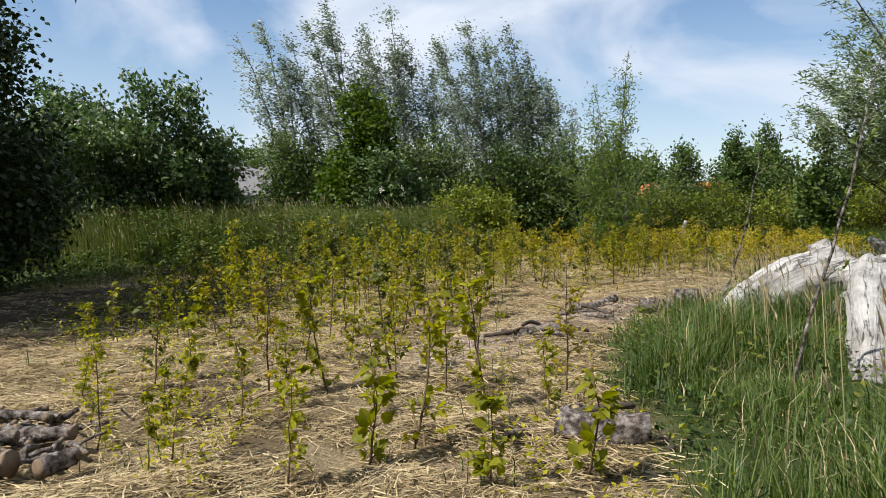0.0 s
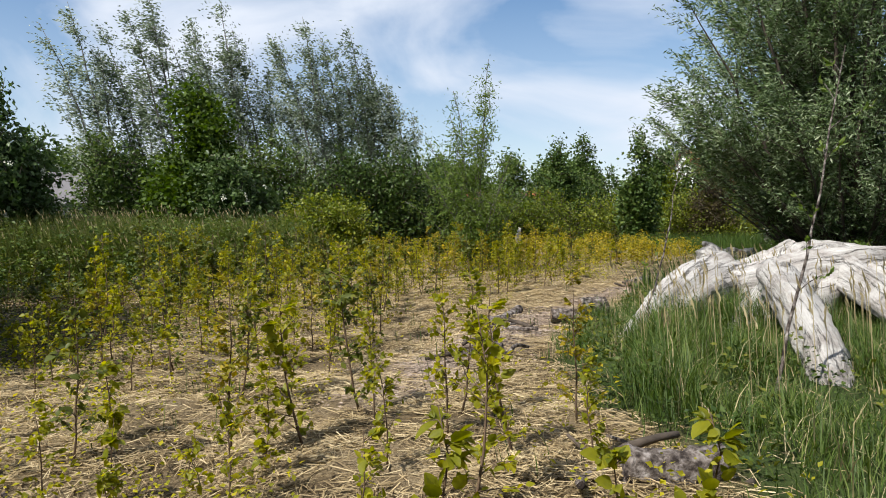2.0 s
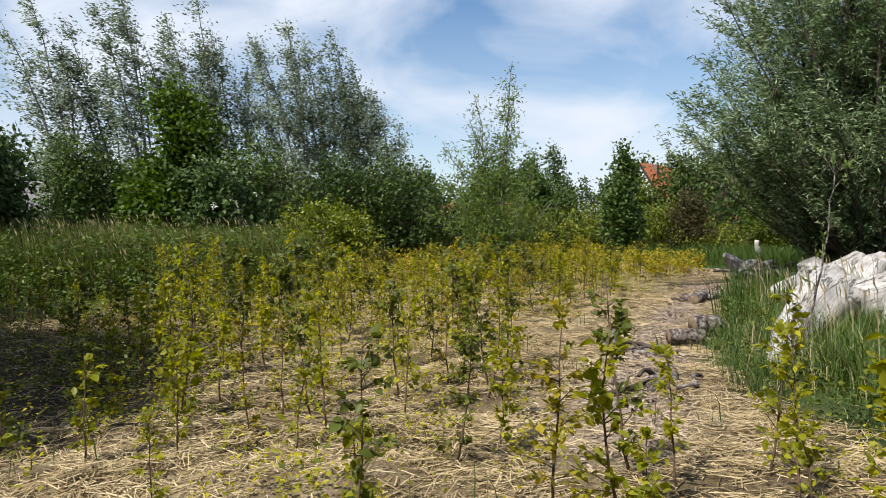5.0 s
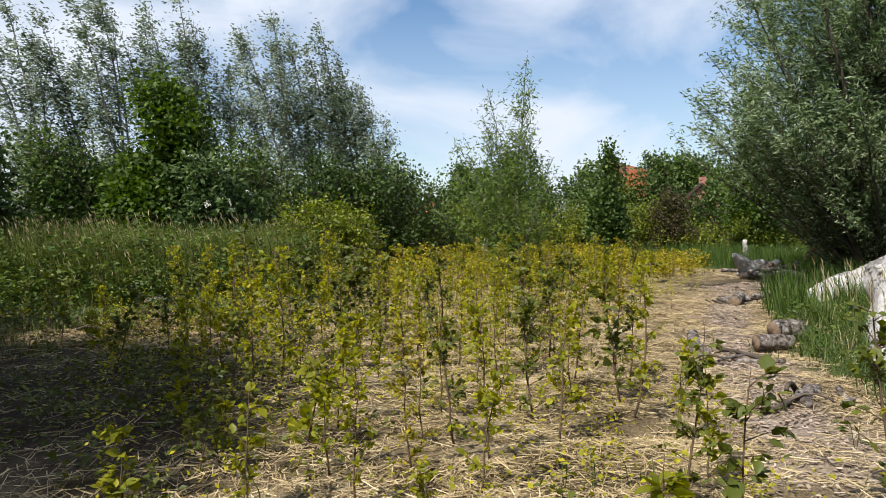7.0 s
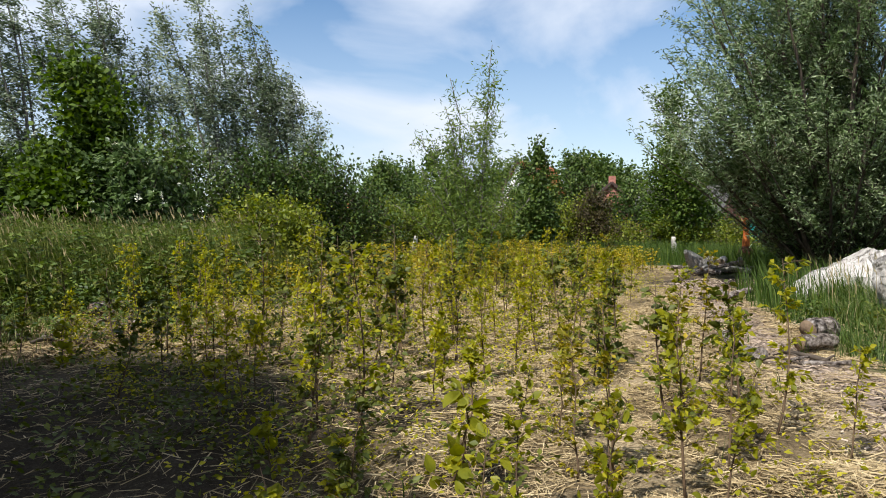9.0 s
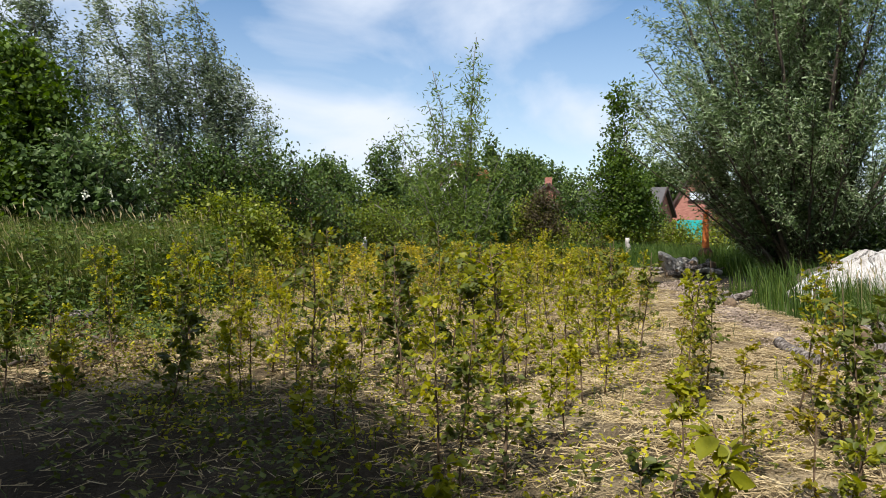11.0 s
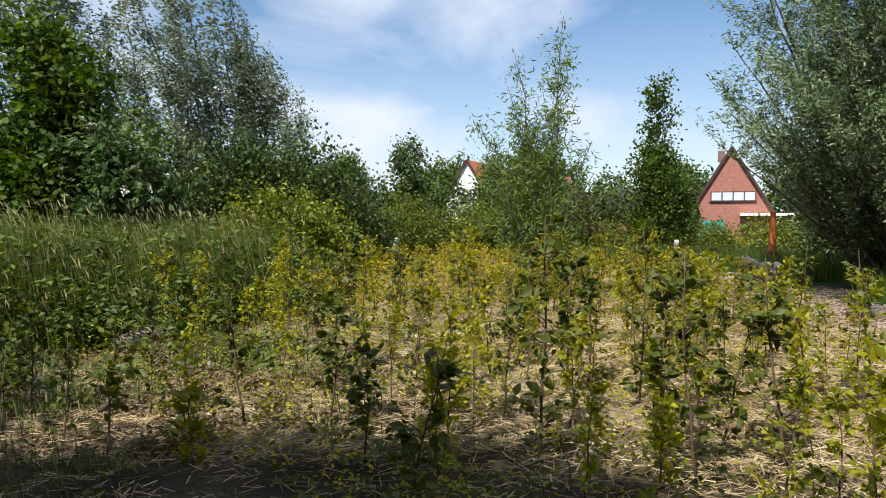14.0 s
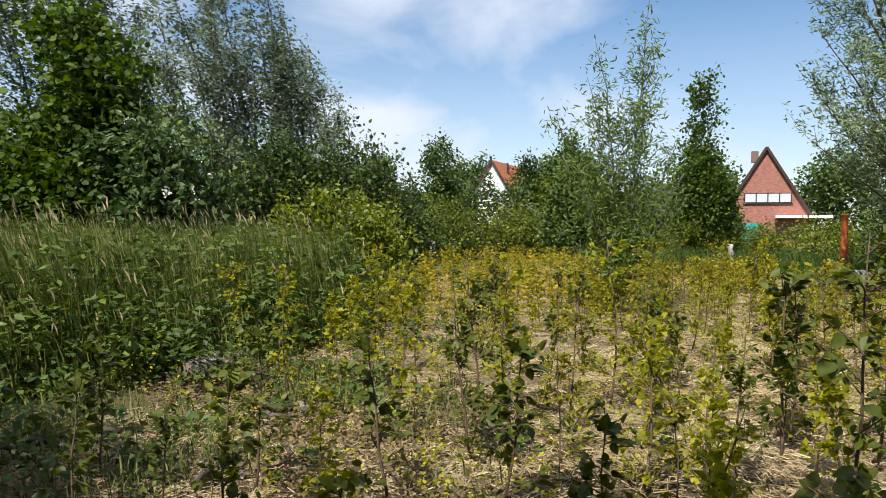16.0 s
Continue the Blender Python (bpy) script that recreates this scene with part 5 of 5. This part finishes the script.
for k, (a, b, r, lab) in enumerate([((-3.25, 4.55, .10), (-2.32, 4.48, .10), .05, "weathered round branch in a brush heap"), ((-3.3, 4.95, .08), (-2.6, 4.85, .09), .035, "grey branch in a brush heap"),
                                    ((-2.62, 3.98, .09), (-2.38, 3.92, .10), .085, "pale sawn log block in a brush heap"), ((-2.24, 3.94, .07), (-2.12, 4.12, .08), .06, "short pale log block in a brush heap"),
                                    ((-3.3, 4.3, .14), (-2.6, 4.36, .12), .04, "weathered round branch in a brush heap"), ((-2.75, 5.05, .05), (-2.55, 4.6, .16), .03, "forked grey branch in a brush heap")]):
    log_thing("branch_log", a, b, r, r * 0.9, M_LOG, lab, 40 + k, group="brush heap", wob=0.06, bend=0.012)
brng = np.random.default_rng(77)
for k in range(90):
    bx, by, an, ln = -2.85 + brng.normal(0, 0.32), 4.35 + brng.normal(0, 0.33), brng.uniform(0, 6.28), brng.uniform(0.06, 0.30)
    br = brng.uniform(0.008, 0.030)
    log_thing("branch_piece", (bx, by, br + 0.02), (bx + ln * math.cos(an), by + ln * math.sin(an), br + brng.uniform(0.02, 0.12)), br, br * 0.8, M_LOG,
              "short grey weathered branch piece in the brush heap", 100 + k, "branch", "brush heap", sides=8, wob=0.10, bend=0.08, n=6)
for k in range(72):
    cx, cy = ((1.15, 8.4), (0.85, 4.75), (1.9, 10.2), (6.6, 14.7), (-3.7, 16.9), (-4.6, 15.9), (-5.2, 17.3), (-3.6, 18.6))[k % 8]
    bx, by, an, ln = cx + brng.normal(0, 0.22), cy + brng.normal(0, 0.22), brng.uniform(0, 6.28), brng.uniform(0.15, 0.6)
    br = brng.uniform(0.010, 0.035)
    log_thing("branch_piece", (bx, by, br + 0.01), (bx + ln * math.cos(an), by + ln * math.sin(an), br + brng.uniform(0.01, 0.12)), br, br * 0.7, M_DARK_BARK if k % 3 else M_LOG,
              "dark rotting branch piece lying in the straw", 200 + k, "branch", "dead branches", False, sides=7, wob=0.12, bend=0.10, n=6)
log_thing("standing_snag", (20.1, 27.3, 0), (19.85, 27.3, 0.95), 0.17, 0.08, M_SNAG, "pale upright broken snag in the grass", 60, "snag", cut=False)
log_thing("standing_snag", (12.0, 36.5, 0), (12.2, 36.5, 0.95), 0.2, 0.08, M_SNAG, "pale upright broken snag before the hedge", 61, "snag", cut=False)


# ---------------------------------------------------------------- bare leaning shoots
def shoot(at, tip, label, seed):
    rng = np.random.default_rng(seed)
    ob = thing("bare_shoot", (*at, 0), label, "shoot", "bare shoots")
    p = curve_points((0, 0, -0.05), tip, 12, (0.06, 0, 0.1), rng, 0.015)
    wood = [tube(p, np.linspace(0.017, 0.004, 12), 6)]
    pos, dr = [], []
    for k in range(9):
        a = p[rng.integers(3, 12)]
        d = unit(np.array([rng.normal(0, 0.6), rng.normal(0, 0.6), 0.7]))
        e = a + d * rng.uniform(0.15, 0.55)
        wood.append(tube(curve_points(a, e, 4, (0, 0, 0.03), rng), np.linspace(0.006, 0.002, 4), 3, False))
        for _ in range(7):
            pos.append(a + (e - a) * rng.uniform(0.4, 1.0))
            dr.append(unit(d + rng.normal(0, 0.5, 3)))
    part("stem", mesh_np("shoot_stem", *join(wood), M_LOG, True), ob)
    part("foliage", mesh_np("shoot_foliage", *leaves(np.array(pos), np.array(dr), 0.07, 0.03, rng), M_YOUNG_WILLOW), ob, "few small narrow leaves")


shoot((2.95, 6.1), (0.85, 0.2, 3.0), "tall thin leaning shoot with few leaves in grass", 1)
shoot((3.4, 9.0), (0.55, 0.1, 2.1), "thin leaning bare shoot beside the stump", 2)


# ---------------------------------------------------------------- fire stove and planter
def lathe(name, prof, mat, sides=24):
    ang = np.linspace(0, 2 * np.pi, sides, endpoint=False)
    v = np.array([(r * math.cos(a), r * math.sin(a), z) for r, z in prof for a in ang])
    q = []
    for i in range(len(prof) - 1):
        for j in range(sides):
            j2 = (j + 1) % sides
            q.append((i * sides + j, i * sides + j2, (i + 1) * sides + j2, (i + 1) * sides + j))
    return mesh_np(name, v, np.array(q), mat, True)


stove = thing("garden_stove", (17.5, 22.0, 0), "rusty orange steel garden stove with tall chimney", "stove")
part("fire_bowl", lathe("fire_bowl", [(0.0, 0.1), (0.20, 0.1), (0.26, 0.2), (0.28, 0.4), (0.25, 0.55), (0.16, 0.68), (0.12, 0.72)], M_SOOT), stove, "sooty dark fire bowl")
part("chimney", lathe("chimney", [(0.13, 0.70), (0.12, 0.9), (0.10, 1.2), (0.09, 1.97), (0.105, 1.99), (0.105, 2.04), (0.08, 2.04), (0.08, 1.5)], M_RUST), stove, "bright rusty orange chimney pipe")
for a in range(3):
    part("leg", mesh_np("stove_leg", *tube(np.array([(0.15 * math.cos(a * 2.1), 0.15 * math.sin(a * 2.1), 0.15), (0.26 * math.cos(a * 2.1), 0.26 * math.sin(a * 2.1), 0)]), 0.02, 6), M_SOOT), stove)
planter = thing("planter", (12.7, 15.1, 0), "red-brown tapered planter with a low green plant", "planter")
part("pot", lathe("pot", [(0.0, 0.0), (0.22, 0.0), (0.30, 0.55), (0.34, 0.56), (0.34, 0.62), (0.30, 0.62), (0.29, 0.55), (0.0, 0.54)], M_CLAY), planter)
prng = np.random.default_rng(5)
pp = prng.normal(0, 0.16, (260, 3)) * (1, 1, 0.6) + (0, 0, 0.72)
part("foliage", mesh_np("planter_foliage", *leaves(pp, prng.normal(0, 1, (260, 3)), 0.1, 0.06, prng), M_MAPLE), planter)


# ---------------------------------------------------------------- houses
def plain(name, col, rough=0.6, var=0.12, scale=5.0):
    return rough_material(name, [(0.3, tuple(c * (1 - var) for c in col)), (0.7, tuple(min(1, c * (1 + var)) for c in col))], scale, rough, 0.2, 30)


M_BRICK = rough_material("red_brick", [(0.3, (0.20, 0.08, 0.06)), (0.5, (0.28, 0.12, 0.09)), (0.7, (0.35, 0.165, 0.13))], 3, 0.85, 0.4, 18, (1, 1, 3))
M_CHIMNEY = plain("sooty_brick", (0.16, 0.10, 0.08))
M_RENDER = plain("white_render", (0.80, 0.80, 0.78))
M_TILE = rough_material("orange_roof_tile", [(0.3, (0.30, 0.085, 0.035)), (0.7, (0.44, 0.15, 0.065))], 4, 0.8, 0.5, 14)
M_DARK_TILE = plain("dark_roof_tile", (0.07, 0.065, 0.065), 0.7)
M_DARK_TRIM = plain("dark_trim", (0.05, 0.03, 0.025))
M_WHITE_TRIM = plain("white_trim", (0.8, 0.8, 0.8), 0.5, 0.05)
M_TEAL = plain("teal_door", (0.02, 0.28, 0.26), 0.45)
M_GLASS, gn, gl, gb = nodes_of("window_glass")
gb.inputs["Base Color"].default_value = (0.30, 0.33, 0.36, 1)
gb.inputs["Roughness"].default_value, gb.inputs["Metallic"].default_value = 0.08, 0.2


def gable_house(name, at, turn, width, depth, eave, apex, wall_mat, roof_mat, label, verge=M_DARK_TRIM, overhang=0.25):
    """A house whose gable looks along its own -y. The ridge runs along y."""
    ob = thing(name, (*at, 0), label, "house", turn=turn)
    w, t = width / 2, 0.25
    prof = [(-w, 0), (w, 0), (w, eave), (0, apex), (-w, eave)]
    v = [(x, 0, z) for x, z in prof] + [(x, depth, z) for x, z in prof]
    bm = bmesh.new()
    bv = [bm.verts.new(c) for c in v]
    bm.faces.new(bv[:5])
    bm.faces.new(bv[5:][::-1])
    for i in range(5):
        bm.faces.new((bv[i], bv[i + 5], bv[(i + 1) % 5 + 5], bv[(i + 1) % 5]))
    me = bpy.data.meshes.new(name + "_wall")
    bmesh.ops.recalc_face_normals(bm, faces=bm.faces[:])
    bm.to_mesh(me)
    bm.free()
    me.materials.append(wall_mat)
    part("wall", me, ob)
    sl = math.atan2(apex - eave, w)
    ln = math.hypot(apex - eave, w) + 0.35
    for s in (-1, 1):
        me = box_mesh(name + "_roof", (ln, depth + 2 * overhang, 0.16), roof_mat, 0.02)
        r = part("roof", me, ob)
        cx, cz = s * (ln / 2) * math.cos(sl), apex + 0.12 - (ln / 2) * math.sin(sl)
        r.matrix_basis = pose(cx, depth / 2, cz, 0, s * math.degrees(sl), 0)
        me = box_mesh(name + "_verge", (ln, 0.06, 0.22), verge, 0.01)
        r = part("verge_board", me, ob)
        r.matrix_basis = pose(cx, -overhang - 0.035, cz, 0, s * math.degrees(sl), 0)
    return ob


def house_window(ob, x, z, w, h, panes=1, frame_mat=M_DARK_TRIM, pane_mat=None):
    wd = part("window", box_mesh("window_frame", (w, 0.10, h), frame_mat, 0.015), ob)
    wd.matrix_basis = pose(x, -0.03, z)
    pw = (w - 0.1) / panes
    for k in range(panes):
        p = part("pane", box_mesh("pane", (pw - 0.1, 0.03, h - 0.16), pane_mat or M_GLASS, 0), wd)
        p.matrix_basis = pose(-w / 2 + 0.05 + pw * (k + 0.5), -0.055, 0)
    part("sill", box_mesh("sill", (w + 0.15, 0.16, 0.07), frame_mat, 0.01, (0, -0.06, -h / 2 - 0.03)), wd)


M_CURTAIN = plain("pale_blind", (0.46, 0.49, 0.52), 0.35, 0.1, 2)
red = gable_house("brick_house", (52.6, 44.1), -58, 7.0, 9.0, 2.5, 8.3, M_BRICK, M_DARK_TILE, "red brick house with a steep pointed gable")
house_window(red, 0.15, 4.15, 3.7, 0.85, 4, M_DARK_TRIM, M_CURTAIN)
part("chimney", box_mesh("house_chimney", (0.6, 0.6, 1.0), M_CHIMNEY, 0.02, (-0.8, 3.0, 7.9)), red)
door = part("garage_door", box_mesh("garage_door", (2.2, 0.08, 2.0), M_TEAL, 0.02, (-1.6, -0.05, 1.0)), red, "teal painted door")
part("canopy", box_mesh("canopy", (4.2, 1.4, 0.22), M_WHITE_TRIM, 0.02, (2.8, -0.75, 2.55)), red, "white flat canopy edge")
gable_house("outbuilding", (43.5, 42.3), 20, 5.0, 7.0, 2.3, 4.4, M_BRICK, M_DARK_TILE, "low outbuilding with a dark grey roof beside the house")
white = gable_house("rendered_house", (40.9, 65.9), -60, 6.0, 10.0, 3.2, 8.0, M_RENDER, M_TILE, "white rendered house with an orange tiled roof")
part("chimney", box_mesh("house_chimney", (0.6, 0.6, 1.0), M_CHIMNEY, 0.02, (0.5, 2.6, 7.55)), white)
gable_house("tiled_house", (28.5, 70.0), 60, 6.5, 9.0, 2.4, 4.0, M_BRICK, M_TILE, "low house with an orange tiled roof behind the hedge")
brown = gable_house("brown_house", (40.0, 51.6), -40, 5.5, 8.0, 2.5, 5.0, M_BRICK, M_DARK_TILE, "brown brick house with a dark roof behind the hedge")
part("chimney", box_mesh("house_chimney", (0.6, 0.6, 1.2), M_BRICK, 0.02, (0.2, 2.0, 5.2)), brown)
M_GREY_RENDER, M_GREY_TILE = plain("grey_render", (0.22, 0.21, 0.20)), plain("grey_roof_tile", (0.15, 0.14, 0.14), 0.8)
gable_house("bungalow", (-18.5, 55.0), -80, 8.0, 12.0, 2.5, 4.6, M_GREY_RENDER, M_GREY_TILE, "grey-roofed bungalow far behind the shrubs")


# ---------------------------------------------------------------- parked car beyond the shrubs
def parked_car(at, turn):
    ob = thing("parked_car", (*at, 0), "small white parked car far behind the shrubs", "car", turn=turn)
    white_paint = plain("white_car_paint", (0.8, 0.8, 0.8), 0.3, 0.03)
    black = plain("black_rubber", (0.02, 0.02, 0.02), 0.8)
    side = [(-2.0, 0.30), (2.0, 0.30), (2.05, 0.62), (1.35, 0.88), (0.75, 0.95), (0.15, 1.38), (-1.25, 1.42), (-1.85, 1.0), (-2.05, 0.75)]
    bm = bmesh.new()
    lo = [bm.verts.new((x, -0.82 + 0.12 * max(0, z - 0.95), z)) for x, z in side]
    hi = [bm.verts.new((x, 0.82 - 0.12 * max(0, z - 0.95), z)) for x, z in side]
    bm.faces.new(lo)
    bm.faces.new(hi[::-1])
    for k in range(len(side)):
        bm.faces.new((lo[k], hi[k], hi[(k + 1) % len(side)], lo[(k + 1) % len(side)]))
    bmesh.ops.recalc_face_normals(bm, faces=bm.faces[:])
    bmesh.ops.bevel(bm, geom=bm.edges[:], offset=0.05, segments=2, affect="EDGES")
    me = bpy.data.meshes.new("car_body")
    bm.to_mesh(me)
    bm.free()
    me.materials.append(white_paint)
    part("body", me, ob)
    for s in (-1, 1):
        for x, w in ((-0.75, 0.8), (0.12, 0.7)):
            part("side_window", box_mesh("side_window", (w, 0.02, 0.34), M_GLASS, 0.005, (x, s * 0.80, 1.12)), ob)
        for x in (-1.25, 1.3):
            wheel = part("wheel", lathe("tyre", [(0.0, -0.1), (0.30, -0.1), (0.32, 0.0), (0.30, 0.1), (0.0, 0.1)], black, 16), ob)
            wheel.matrix_basis = pose(x, s * 0.78, 0.32, 90, 0, 0)
            part("rim", lathe("rim", [(0.0, -0.11), (0.18, -0.11), (0.18, 0.11), (0.0, 0.11)], M_WHITE_TRIM, 12), wheel)


parked_car((-12.6, 50.0), 15)
